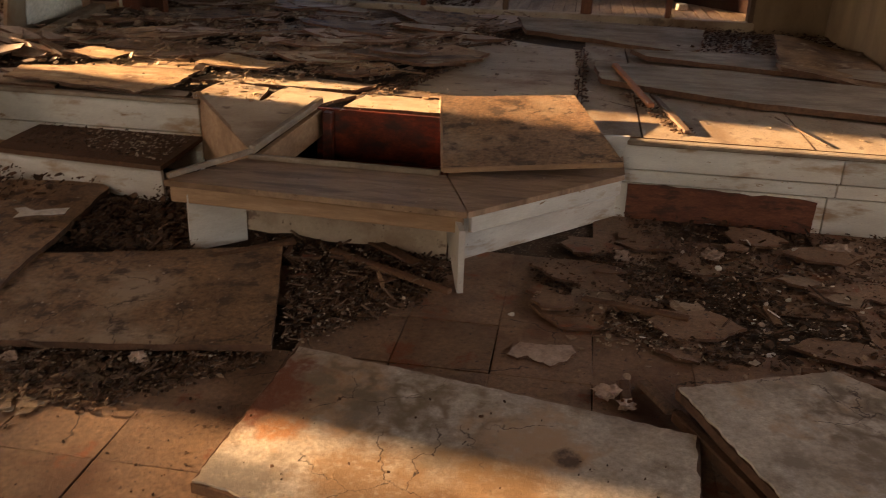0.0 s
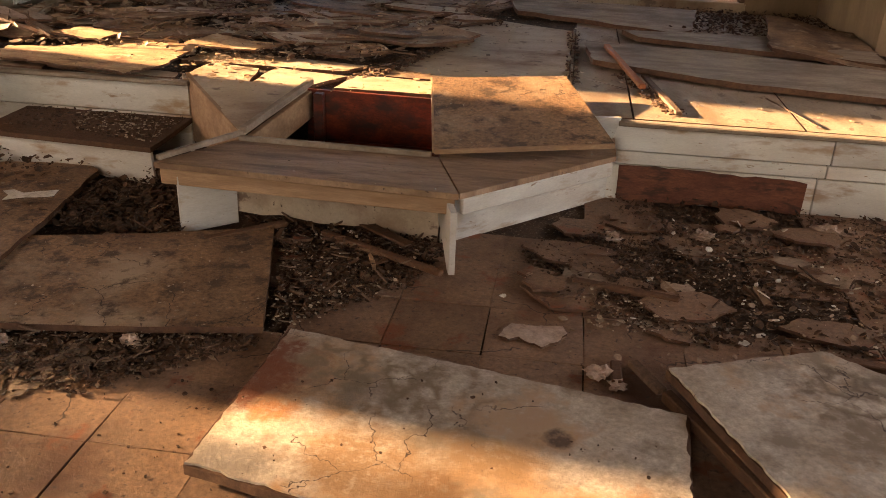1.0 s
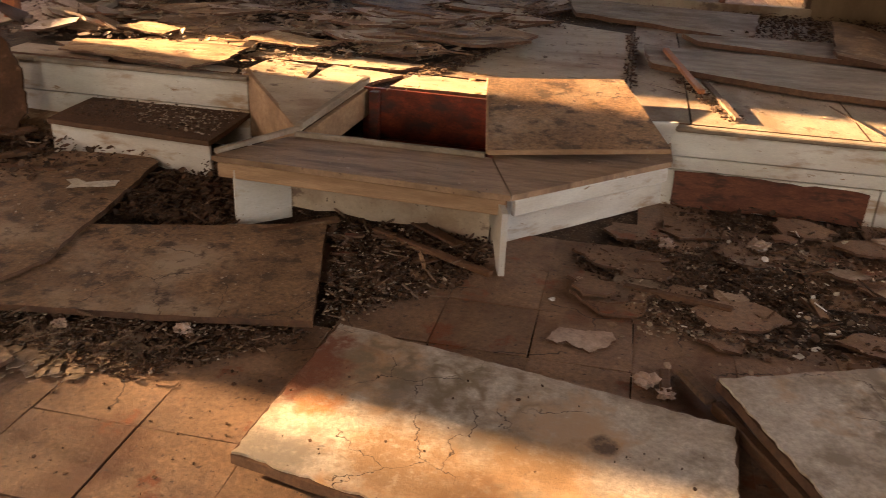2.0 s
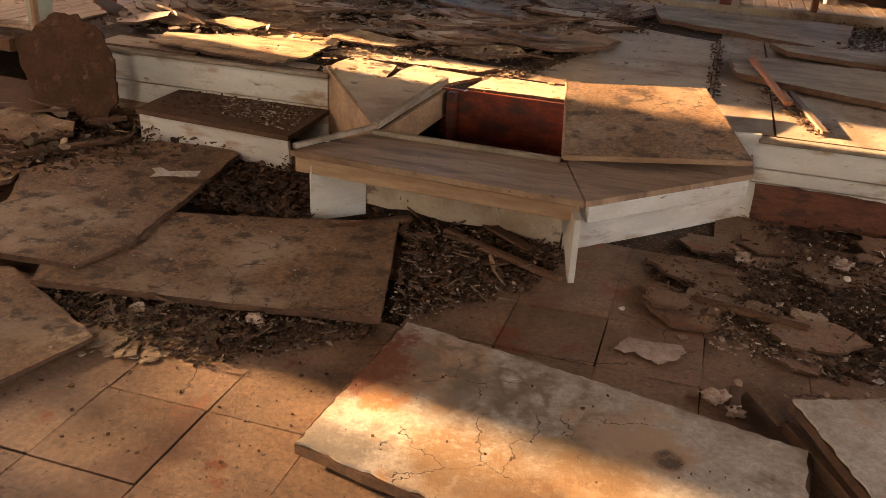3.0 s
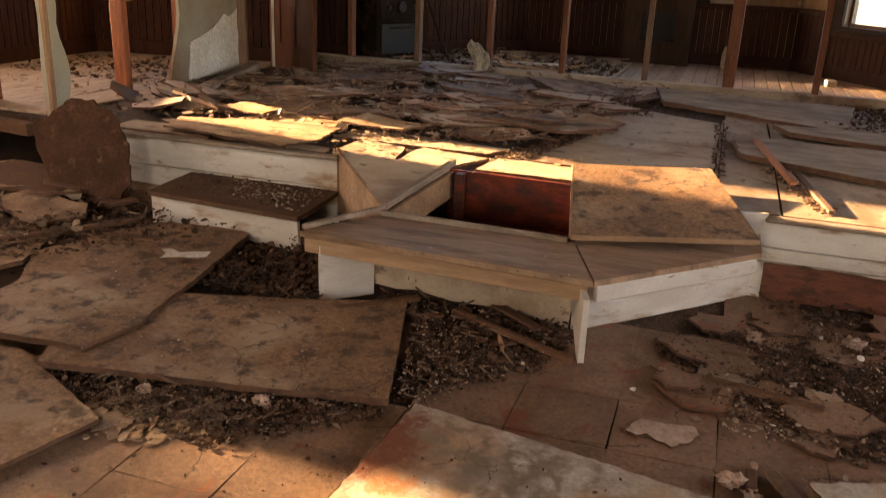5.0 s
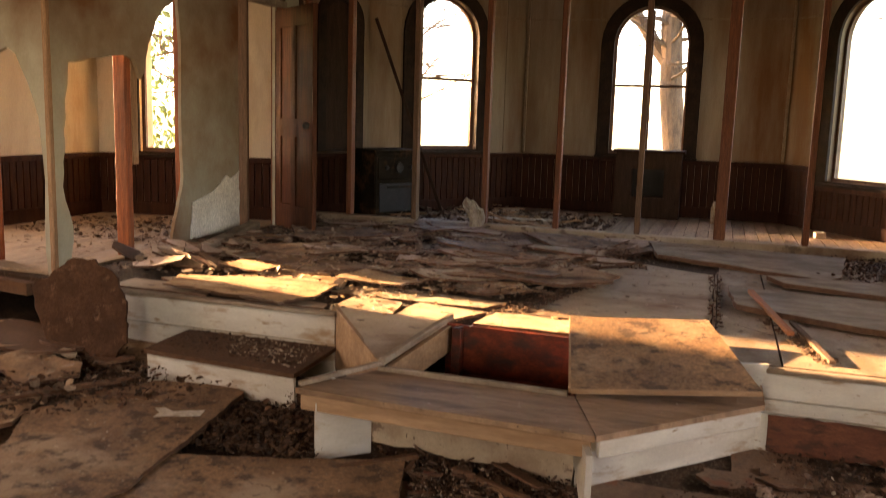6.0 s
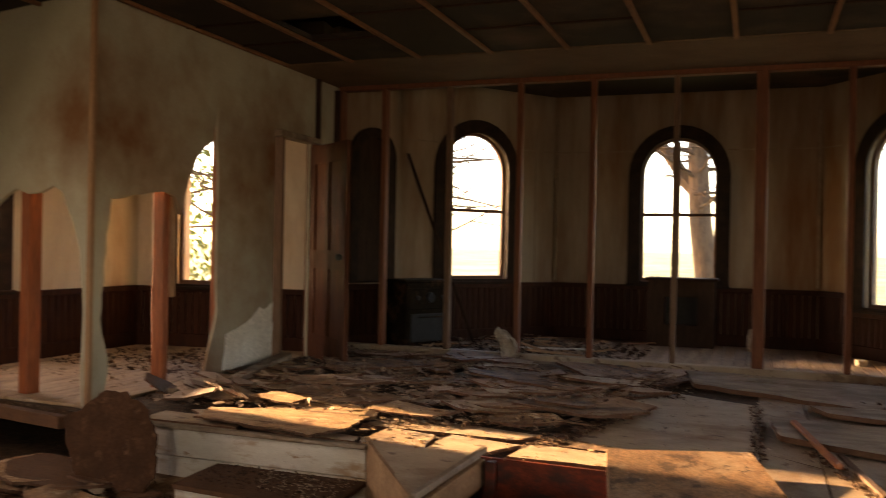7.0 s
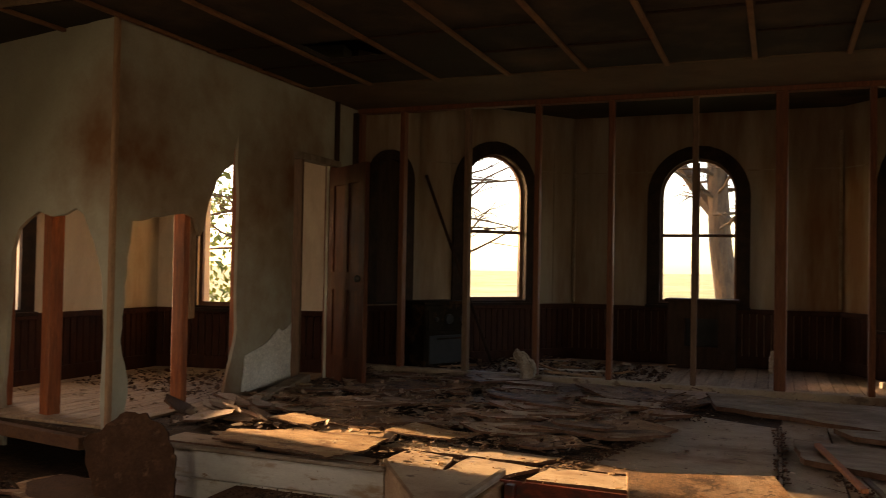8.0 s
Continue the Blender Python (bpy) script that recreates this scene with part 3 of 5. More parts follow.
solo("trim_wall_end", bx((-3.555, 6.55, (PZ + CEIL) / 2), (0.03, 0.05, CEIL - PZ), None, 0.004), M_DARKWOOD, kind="structure")
# corner bead, studs behind the torn plaster
solo("trim_corner", bx((-3.562, 3.895, (PZ + CEIL) / 2), (0.034, 0.034, CEIL - PZ), None, 0.006), M_RAWPINE, kind="structure")


def stud(name, x, y, z0, z1, w, d, mat, label, rz=0, group="bare studs"):
    return solo(name, bx((x, y, (z0 + z1) / 2), (w, d, z1 - z0), pose(0, 0, 0, 0, 0, rz), 0.005), mat, label, "stud", group)


stud("stud", -3.655, 4.63, PZ - 0.01, 2.66, 0.09, 0.06, M_GLOWSTUD, "red-brown bare stud behind torn plaster", group="studs behind plaster")
stud("stud", -3.655, 5.26, PZ - 0.01, 2.66, 0.09, 0.045, M_GLOWSTUD, "red-brown bare stud behind torn plaster", group="studs behind plaster")
stud("stud", -3.65, 4.73, 0.95, 1.62, 0.03, 0.06, M_RAWPINE, "splintered pale lath hanging behind torn plaster", group="studs behind plaster")
for u in (0.66, 1.20):
    p = Vector((-3.57, 3.90, 0)) + D2 * u + Vector((-0.01, 0.075, 0))
    stud("stud", p.x, p.y, PZ - 0.01, 2.66, 0.09, 0.09, M_GLOWSTUD, "red-brown bare stud behind torn plaster", -12, group="studs behind plaster")

# chancel ceiling: boards, soffit, battens
ceil = bmesh.new()
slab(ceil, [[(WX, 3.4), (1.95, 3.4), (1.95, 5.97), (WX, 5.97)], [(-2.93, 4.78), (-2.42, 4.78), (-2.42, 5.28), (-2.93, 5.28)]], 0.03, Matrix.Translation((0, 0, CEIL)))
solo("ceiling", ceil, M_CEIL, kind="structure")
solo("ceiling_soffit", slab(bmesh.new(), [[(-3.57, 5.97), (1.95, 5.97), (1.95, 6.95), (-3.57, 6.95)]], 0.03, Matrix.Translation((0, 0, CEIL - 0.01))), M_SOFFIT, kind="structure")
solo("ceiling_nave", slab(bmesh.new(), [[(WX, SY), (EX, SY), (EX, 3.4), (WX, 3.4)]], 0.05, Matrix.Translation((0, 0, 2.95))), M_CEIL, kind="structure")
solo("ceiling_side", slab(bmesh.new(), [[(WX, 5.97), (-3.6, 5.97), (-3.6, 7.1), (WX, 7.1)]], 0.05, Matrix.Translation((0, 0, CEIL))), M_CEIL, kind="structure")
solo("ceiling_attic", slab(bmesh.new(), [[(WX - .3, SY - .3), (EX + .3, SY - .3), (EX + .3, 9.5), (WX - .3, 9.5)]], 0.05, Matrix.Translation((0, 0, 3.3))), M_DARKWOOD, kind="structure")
for x in [-4.08, -3.52] + [-2.96 + 0.565 * i for i in range(9)]:
    solo("ceiling_batten", bx((x, 4.70, CEIL - 0.012), (0.032, 2.55, 0.022), None, 0.003), M_BATTEN, kind="structure")
for y in (3.55, 4.75, 5.3):
    bm = bmesh.new()
    for i in range(10):
        x0 = -4.08 + 0.565 * i
        if (i * 7 + int(y * 4)) % 3:
            box(bm, (x0 + 0.28, y, CEIL - 0.008), (0.52, 0.02, 0.012))
    solo("ceiling_cross_batten", bm, M_DARKWOOD, kind="structure")

solo("ceiling_fascia", bx(((WX + 1.95) / 2, 3.385, 2.83), (1.95 - WX, 0.02, 0.30)), M_SOFFIT, kind="structure")

# stud wall between chancel and apse
solo("sole_plate", bx((-1.12, 6.95, PZ + 0.035), (4.85, 0.10, 0.085), None, 0.006), M_PLY, kind="structure")
solo("top_plate", bx((-1.12, 6.96, CEIL + 0.0), (4.85, 0.10, 0.10), None, 0.006), M_STUD, kind="structure")
rng = random.Random(5)
for i, x in enumerate((-3.52, -3.097, -2.484, -1.861, -1.247, -0.591, 0.04, 0.66, 1.27)):
    w = 0.085 if i in (6,) else 0.045
    stud("stud", x, 6.95, PZ + 0.078, CEIL - 0.05, w, 0.09, M_STUD if i % 3 != 2 else M_GREYSTUD, "bare wooden stud standing on the sole plate of an open partition", rng.uniform(-4, 4))

# platform riser boards
def riser(name, x0, x1, zs, seams, mat, edge):
    """Painted boards in rows, each a piece of its own."""
    e = thing(name, ((x0 + x1) / 2, edge, 0), "", "", kind="structure")
    for k in range(len(zs) - 1):
        cuts = [x0] + [s for s in seams[k] if x0 < s < x1] + [x1]
        for a, b in zip(cuts, cuts[1:]):
            part("board", bx(((a + b) / 2, edge - 0.004, (zs[k] + zs[k + 1]) / 2), (b - a - 0.004, 0.024, zs[k + 1] - zs[k] - 0.004), None, 0.003), mat, e)
    return e


riser("trim_riser_east", 0.19, EX, (0.0, 0.165, 0.225, 0.335), ((1.10, 2.4), (1.13, 2.2), (1.14, 2.5)), M_WHITE, EDGE)
riser("trim_riser_west", -3.16, -1.74, (0.0, 0.19, 0.335), ((-2.5,), ()), M_WHITE, EDGE_W)
solo("trim_nosing_east", bx((1.93, EDGE - 0.018, 0.348), (3.36, 0.05, 0.022), None, 0.005), M_GREYBOARD, kind="structure")
solo("trim_nosing_west", bx((-2.45, EDGE_W - 0.018, 0.348), (1.44, 0.05, 0.022), None, 0.005), M_GREYBOARD, kind="structure")
solo("trim_bare_patch", slab(bmesh.new(), [ragged([(0, 0.004), (0.79, 0.004), (0.79, 0.145), (0, 0.165)], random.Random(2), 0.006, 0.05)], 0.007, upright((0.27, EDGE - 0.018), (1.07, EDGE - 0.018))), M_BAREWOOD, kind="structure")
solo("trim_deck_edge", beam(bmesh.new(), (-4.75, 3.90, 0.315), (-3.55, 3.70, 0.315), 0.06, 0.07), M_BROWNBOARD, kind="structure")

# ---- the half-hexagonal kneeling bench round the open hatch ----
bench = thing("kneeling_bench", (-0.6, 3.2, 0), "half-hexagonal wooden kneeling bench with worn white boards round an open hatch", "bench")
BT = 0.28
front_top = [(-1.475, 2.835), (-0.32, 2.77), (-0.455, 3.16), (-1.27, 3.20)]
right_top = [(-0.316, 2.775), (0.24, 3.35), (0.24, 3.61), (-0.46, 3.61), (-0.449, 3.16)]
part("front_tread", slab(bmesh.new(), [front_top], 0.022, Matrix.Translation((0, 0, BT - 0.022))), M_TREAD, bench)
part("side_tread", slab(bmesh.new(), [right_top], 0.022, Matrix.Translation((0, 0, BT - 0.022))), M_TREAD, bench)
part("front_apron", beam(bmesh.new(), (-1.455, 2.85, BT - 0.054), (-0.335, 2.788, BT - 0.054), 0.022, 0.06), M_PINELONG, bench, "bare pine apron under the tread")
part("side_apron", beam(bmesh.new(), (-0.312, 2.788, BT - 0.052), (0.222, 3.345, BT - 0.052), 0.022, 0.06), M_WHITE, bench, "white-painted apron under the tread")
rng = random.Random(21)
part("front_board", slab(bmesh.new(), [[(0, 0.05), (0.12, 0.04), (0.2, 0.05), (0.35, 0.03), (0.5, 0.035), (0.58, 0.055), (0.62, 0.03), (0.82, 0.0), (0.84, BT - 0.03), (0, BT - 0.03)]], -0.02, upright((-1.24, 2.99), (-0.40, 2.965))), M_PLY, bench, "bare stained pale board")
part("side_board", slab(bmesh.new(), [ragged([(0, 0.0), (0.915, 0.0), (0.915, BT - 0.03), (0, BT - 0.03)], rng, 0.002, 0.1)], -0.02, upright((-0.395, 2.95), (0.235, 3.62))), M_WHITE, bench)
part("bracket", slab(bmesh.new(), [[(0, 0.0), (0.03, 0.0), (0.20, 0.08), (0.285, 0.10), (0.285, 0.24), (0, 0.24)]], 0.022, upright((-0.335, 2.69), (-0.42, 2.97))), M_WHITE, bench, "white tapered support board")
part("bracket", slab(bmesh.new(), [[(0, 0.0), (0.22, 0.012), (0.22, 0.23), (0, 0.23)]], 0.022, upright((-1.40, 2.85), (-1.21, 2.99))), M_WHITE, bench, "white support board")
# the hatch between the tread and the platform edge
tri = bmesh.new()
for dz in (0.0, -0.02):
    tri.faces.new([tri.verts.new(p) for p in ((-1.745, 3.79, PZ + 0.008 + dz), (-1.27, 3.20, BT + 0.024 + dz), (-1.165, 3.78, PZ + 0.008 + dz))])
bmesh.ops.bridge_loops(tri, edges=tri.edges)
part("corner_board", tri, M_PLY, bench)
part("slanted_board", slab(bmesh.new(), [[(0, 0.06), (0.76, 0.16), (0.76, BT + 0.02), (0.03, PZ + 0.015), (0, PZ + 0.03)]], -0.018, upright((-1.762, 3.79), (-1.275, 3.20))), M_PINELONG, bench, "bare pine board with a bright sunlit edge")
# white strip: sunlight along the board's edge is put in as colour
part("slanted_edge", beam(bmesh.new(), (-1.772, 3.785, 0.06), (-1.772, 3.785, PZ + 0.025), 0.016, 0.012), M_WHITE, bench, "thin white strip for the sunlit board edge")
part("hatch_rail", beam(bmesh.new(), (-1.47, 2.86, BT + 0.010), (-1.265, 3.20, BT + 0.026), 0.022, 0.02), M_GREYBOARD, bench)
part("hatch_rail", beam(bmesh.new(), (-1.265, 3.20, BT + 0.034), (-1.155, 3.80, PZ + 0.026), 0.03, 0.026), M_GREYBOARD, bench)
part("hatch_rail", beam(bmesh.new(), (-1.27, 3.175, BT + 0.010), (-0.48, 3.155, BT + 0.010), 0.024, 0.020), M_GREYBOARD, bench)
part("hatch_wall", beam(bmesh.new(), (-1.245, 3.23, BT - 0.055), (-1.15, 3.765, PZ - 0.07), 0.026, 0.125), M_PINELONG, bench, "bare pine side of the hatch")
part("hatch_wall", slab(bmesh.new(), [[(0, -0.005), (0.72, -0.005), (0.72, PZ - 0.005), (0, PZ - 0.005)]], -0.018, upright((-1.17, 3.775), (-0.45, 3.745))), M_RED, bench, "red-brown back wall of the hatch")
part("hatch_wall", slab(bmesh.new(), [[(0, -0.005), (0.58, -0.005), (0.58, BT - 0.025), (0, PZ - 0.03)]], -0.018, upright((-0.52, 3.75), (-0.475, 3.17))), M_RED, bench, "red-brown side wall of the hatch")
part("hatch_post", bx((-1.10, 3.735, PZ / 2), (0.045, 0.05, PZ - 0.02), None, 0.004), M_RED, bench)
part("hatch_batten", bx((-0.82, 3.745, 0.12), (0.6, 0.014, 0.012), None, 0.003), M_RED, bench)
part("end_block", slab(bmesh.new(), [[(0, BT), (0.14, BT), (0.17, PZ + 0.012), (0.02, PZ + 0.012)]], 0.02, upright((0.09, 3.58), (0.24, 3.615))), M_WHITE, bench)

lid = [(-0.465, 3.14), (0.225, 3.31), (0.01, 3.97), (-0.59, 3.85)]
lid_thing = thing("hatch_lid", (-0.2, 3.56, 0.36), "brown wooden hatch lid pushed half aside over the bench", "lid")
lid_m = pose(-0.205, 3.57, 0.366, 9.3)
own = [(x + 0.205, y - 3.57) for x, y in lid]
part("lid_board", slab(bmesh.new(), [ragged(own, random.Random(31), 0.002, 0.3)], 0.022, lid_m), M_HARDBOARD, lid_thing)
for k, (a, b) in enumerate(((own[0], own[1]), (own[3], own[0]))):
    strip = beam(bmesh.new(), (a[0], a[1] - (0.006 if k == 0 else 0), 0.012), (b[0], b[1] - (0.006 if k == 0 else 0), 0.012), 0.01, 0.02, 0.002)
    bmesh.ops.transform(strip, matrix=lid_m @ Matrix.Translation((-0.006 * k, 0, 0)), verts=strip.verts)
    part("edge_strip", strip, M_PINELONG, lid_thing, "pale pine edging")

step = thing("wooden_step", (-2.1, 3.45, 0), "low wooden step with a white front, strewn with rubble", "step")
part("tread", slab(bmesh.new(), [ragged([(-2.555, 3.345), (-1.71, 3.27), (-1.73, 3.75), (-2.58, 3.75)], random.Random(6), 0.004, 0.15)], 0.022, Matrix.Translation((0, 0, 0.158))), M_BROWNBOARD, step)
part("front_board", slab(bmesh.new(), [ragged([(0, 0.015), (0.2, 0.005), (0.36, 0.035), (0.44, 0.05), (0.6, 0.02), (0.83, 0.01), (0.83, 0.157), (0, 0.157)], random.Random(7), 0.004, 0.07)], -0.02, upright((-2.545, 3.36), (-1.715, 3.285))), M_WHITE, step)
part("end_board", slab(bmesh.new(), [[(0, 0.0), (0.37, 0.0), (0.37, 0.157), (0, 0.157)]], -0.02, upright((-2.53, 3.74), (-2.53, 3.37))), M_WHITE, step)

# ---- loose sheets on the nave floor ----
def fallen_panel(outline, z, label, seed, ry=0.0):
    """A wall panel: a painted face on a dark core, its rim chipped."""
    cx, cy = sum(p[0] for p in outline) / len(outline), sum(p[1] for p in outline) / len(outline)
    e = thing("wall_panel", (cx, cy, 0), label, "panel")
    m = pose(cx, cy, z, 0, ry, 0)
    own = [(x - cx, y - cy) for x, y in outline]
    rng = random.Random(seed)
    part("core", slab(bmesh.new(), [ragged(own, rng, 0.003, 0.09)], 0.026, m), M_CORE, e, "dark fibre core")
    face = ragged([(x * 0.986, y * 0.982) for x, y in own], rng, 0.0045, 0.022)
    part("face", slab(bmesh.new(), [face], 0.007, m @ Matrix.Translation((0, 0, 0.0265))), M_PANEL, e, "stained white painted face")
    return e


panel_a = fallen_panel([(-0.735, 2.135), (-0.2, 2.035), (0.405, 1.91), (0.36, 1.26), (-0.778, 1.482)], 0.022, "fallen white wall panel, water-stained brown, lying on tiles", 41)
panel_b = fallen_panel([(0.355, 2.07), (0.62, 2.19), (0.82, 2.28), (1.25, 1.98), (0.98, 1.10), (0.62, 1.50)], 0.05, "fallen pale wall panel with a dark water ring", 42, 1.5)
board("hardboard_sheet", [(-1.935, 1.935), (-1.33, 2.03), (-0.815, 2.13), (-1.03, 2.87), (-1.50, 2.70), (-1.93, 2.57), (-2.06, 2.2)], 0.022, 0.022, M_HARDBOARD, "dirty brown hardboard sheet lying on litter", "board", 43, 0.0025, 0.05, sag=0.008)
board("hardboard_sheet", [(-2.22, 2.03), (-1.86, 2.05), (-1.81, 2.28), (-1.885, 2.76), (-1.965, 3.27), (-2.05, 3.36), (-2.44, 3.28), (-2.66, 2.71), (-2.47, 2.42), (-2.46, 2.1)], 0.035, 0.022, M_HARDBOARD, "dirty brown hardboard sheet with a ragged edge", "board", 44, 0.005, 0.05, sag=0.01)
board("hardboard_sheet", [(-2.35, 1.90), (-2.08, 2.015), (-1.546, 1.746), (-1.633, 1.44), (-1.78, 1.0), (-2.4, 1.1)], 0.014, 0.014, M_HARDBOARD, "orange-brown hardboard sheet lying on tiles", "board", 45, 0.003, 0.06)
board("hardboard_sheet", [(-3.4, 2.3), (-2.75, 2.2), (-2.6, 2.6), (-2.85, 3.1), (-3.5, 3.0)], 0.02, 0.02, M_SHEET, "weathered brown sheet lying in debris", "board", 46, 0.015, 0.07, sag=0.05)
board("tile_flake", [(-0.12, 2.285), (-0.105, 2.33), (-0.085, 2.365), (-0.01, 2.37), (0.075, 2.385), (0.085, 2.34), (0.06, 2.29), (0.035, 2.275), (0.015, 2.245), (-0.01, 2.262), (-0.04, 2.268), (-0.06, 2.288), (-0.085, 2.272)], 0.007, 0.007, M_PALEFLAKE, "thin jagged flake of pale tile", "flake", 47, 0.004, 0.014, 1.5, 1)
board("paper_scrap", [(-2.095, 2.796), (-2.027, 2.843), (-1.968, 2.855), (-1.925, 2.876), (-1.950, 2.949), (-2.063, 2.887), (-2.123, 2.914), (-2.154, 2.883), (-2.105, 2.852)], 0.085, 0.003, M_PAPER, "torn dirty white paper scrap", "scrap", 48, 0.004, 0.03)

board("paint_flake", [(0.54, 2.15), (0.60, 2.19), (0.68, 2.20), (0.69, 2.16), (0.60, 2.12)], 0.080, 0.003, M_PALEFLAKE, "curled white paint flake on a fallen panel", "flake", 49, 0.005, 0.03, 4, -3)

rng = random.Random(77)
big = [(-3.6, 2.4), (-2.7, 2.9), (-2.55, 3.6), (-3.6, 3.6)]
for x, y in scatter(big, 18, rng):
    r = rng.uniform(0.13, 0.40)
    out = [(x + r * rng.uniform(0.6, 1.2) * math.cos(a), y + 0.6 * r * rng.uniform(0.6, 1.2) * math.sin(a)) for a in [k * 1.05 for k in range(6)]]
    board("sheet_scrap", out, rng.uniform(0.02, 0.12), 0.014, M_BROWNBOARD if rng.random() < 0.4 else M_SHEET, "broken scrap of weathered brown sheet in a heap", "scrap", rng.randint(1, 999), 0.012, 0.05, rng.uniform(-8, 8), rng.uniform(-8, 8), 0.04, "scraps of sheet")
right_bed = [(0.1, 2.45), (1.9, 2.2), (2.2, 3.5), (0.3, 3.5), (-0.2, 3.0)]
for x, y in scatter(right_bed, 46, rng):
    r = rng.uniform(0.05, 0.17)
    out = [(x + r * rng.uniform(0.6, 1.2) * math.cos(a), y + 0.7 * r * rng.uniform(0.6, 1.2) * math.sin(a)) for a in [k * 1.05 for k in range(6)]]
    board("tile_flake", out, rng.uniform(0.008, 0.03), 0.01, M_TILE if rng.random() < 0.85 else M_FLAKE, "broken flake of brown floor tile", "flake", rng.randint(1, 999), 0.010, 0.028, rng.uniform(-3, 3), rng.uniform(-3, 3), 0, "broken tile flakes")
for a, b, z, w, h, lab in (((-0.5, 2.85), (-0.72, 3.0), 0.03, 0.05, 0.012, ""), ((-0.85, 2.9), (-0.35, 2.62), 0.03, 0.03, 0.02, ""), ((-1.25, 2.72), (-1.0, 2.92), 0.035, 0.035, 0.02, ""),
                           ((0.28, 2.20), (0.35, 2.04), 0.02, 0.035, 0.018, ""), ((0.23, 2.20), (0.23, 2.07), 0.015, 0.03, 0.014, ""), ((0.75, 2.34), (1.7, 2.16), 0.03, 0.035, 0.02, ""), ((0.1, 2.70), (0.45, 2.60), 0.025, 0.03, 0.02, ""),
                           ((0.36, 2.03), (0.70, 1.35), 0.03, 0.03, 0.035, ""), ((-3.2, 2.9), (-2.3, 3.05), 0.05, 0.05, 0.015, ""), ((-2.9, 2.7), (-2.5, 3.2), 0.07, 0.04, 0.02, "")):
    solo("wood_scrap", beam(bmesh.new(), (*a, z), (*b, z + 0.012), w, h, 0.004), M_BROWNBOARD if rng.random() < 0.7 else M_GREYSTUD, "splintered brown wood scrap lying in rubble", "wood scrap", "wood scraps")

for patch, count in (([(-1.0, 2.75), (-0.8, 2.3), (-0.5, 2.55), (-0.42, 2.85), (-1.1, 2.95)], 16), ([(-1.9, 2.8), (-1.5, 2.8), (-1.3, 2.95), (-1.6, 3.2), (-1.9, 3.2)], 10), ([(0.15, 2.6), (1.8, 2.3), (2.0, 3.4), (0.4, 3.4)], 14), ([(-3.5, 2.7), (-2.6, 2.8), (-2.5, 3.2), (-3.6, 3.5)], 10)):
    for x, y in scatter(patch, count, rng):
        long, wide, turn = rng.uniform(0.05, 0.14), rng.uniform(0.012, 0.03), rng.uniform(0, 3.1)
        spine = [(x + long * math.cos(turn) * f - wide * math.sin(turn) * g, y + long * math.sin(turn) * f + wide * math.cos(turn) * g) for f, g in ((-0.5, -0.5), (0.1, -0.6), (0.5, -0.2), (0.42, 0.1), (0.5, 0.3), (-0.1, 0.5), (-0.45, 0.4), (-0.4, 0.0))]
        board("wood_scrap", spine, rng.uniform(0.02, 0.035), rng.uniform(0.005, 0.012), rng.choice((M_BROWNBOARD, M_BAREWOOD, M_SHEET)), "small splintered brown wood scrap in litter", "wood scrap", rng.randint(1, 999), 0.004, 0.02, rng.gauss(0, 7), rng.gauss(0, 7), 0, "wood scraps")

disc = bmesh.new()
slab(disc, [ragged([(-0.30, 0.13), (-0.20, 0.20), (-0.12, 0.28), (0.02, 0.285), (0.16, 0.21), (0.25, 0.05), (0.27, -0.12), (0.20, -0.25), (0.08, -0.29), (-0.08, -0.26), (-0.17, -0.12), (-0.25, 0.0)], random.Random(9), 0.010, 0.028)], 0.02, pose(-3.02, 3.48, 0.27, 70, 0, 8))
solo("round_board", disc, M_DISC, "roundish brown board leaning on edge against the platform", "board")
solo("wood_scrap", slab(bmesh.new(), [[(0, 0), (0.07, 0), (0.09, 0.30), (0.02, 0.32)]], 0.02, upright((-3.34, 3.6), (-3.2, 3.62))), M_WHITE, "white broken board end at the platform edge", "wood scrap")

# ---- sheets on the platform ----
board("plywood_sheet", [(-0.95, 4.25), (-0.5, 4.15), (0.03, 4.08), (0.02, 5.72), (-0.45, 5.95), (-0.75, 5.5), (-0.70, 4.9)], PZ - 0.014, 0.014, M_PLY, "pale dusty plywood sheet on the platform", "plywood", 51, 0.01, 0.12)
for k, o in enumerate(([(0.045, 3.65), (0.31, 3.65), (0.31, 4.18), (0.05, 4.4)], [(0.318, 3.65), (1.02, 3.65), (1.02, 4.6), (0.318, 4.6)], [(1.028, 3.65), (1.95, 3.65), (1.95, 4.6), (1.028, 4.6)],
                       [(0.05, 4.41), (0.31, 4.2), (0.31, 6.9), (0.05, 6.9)], [(0.318, 4.61), (1.82, 4.61), (1.82, 6.9), (0.318, 6.9)], [(1.96, 3.65), (3.5, 3.65), (3.5, 5.4), (1.96, 5.4)])):
    board("plywood_sheet", o, PZ - 0.014, 0.013 - 0.0005 * k, M_DUSTPLY, "pale dusty plywood sheet on the platform", "plywood", 60 + k, 0.002, 0.3)
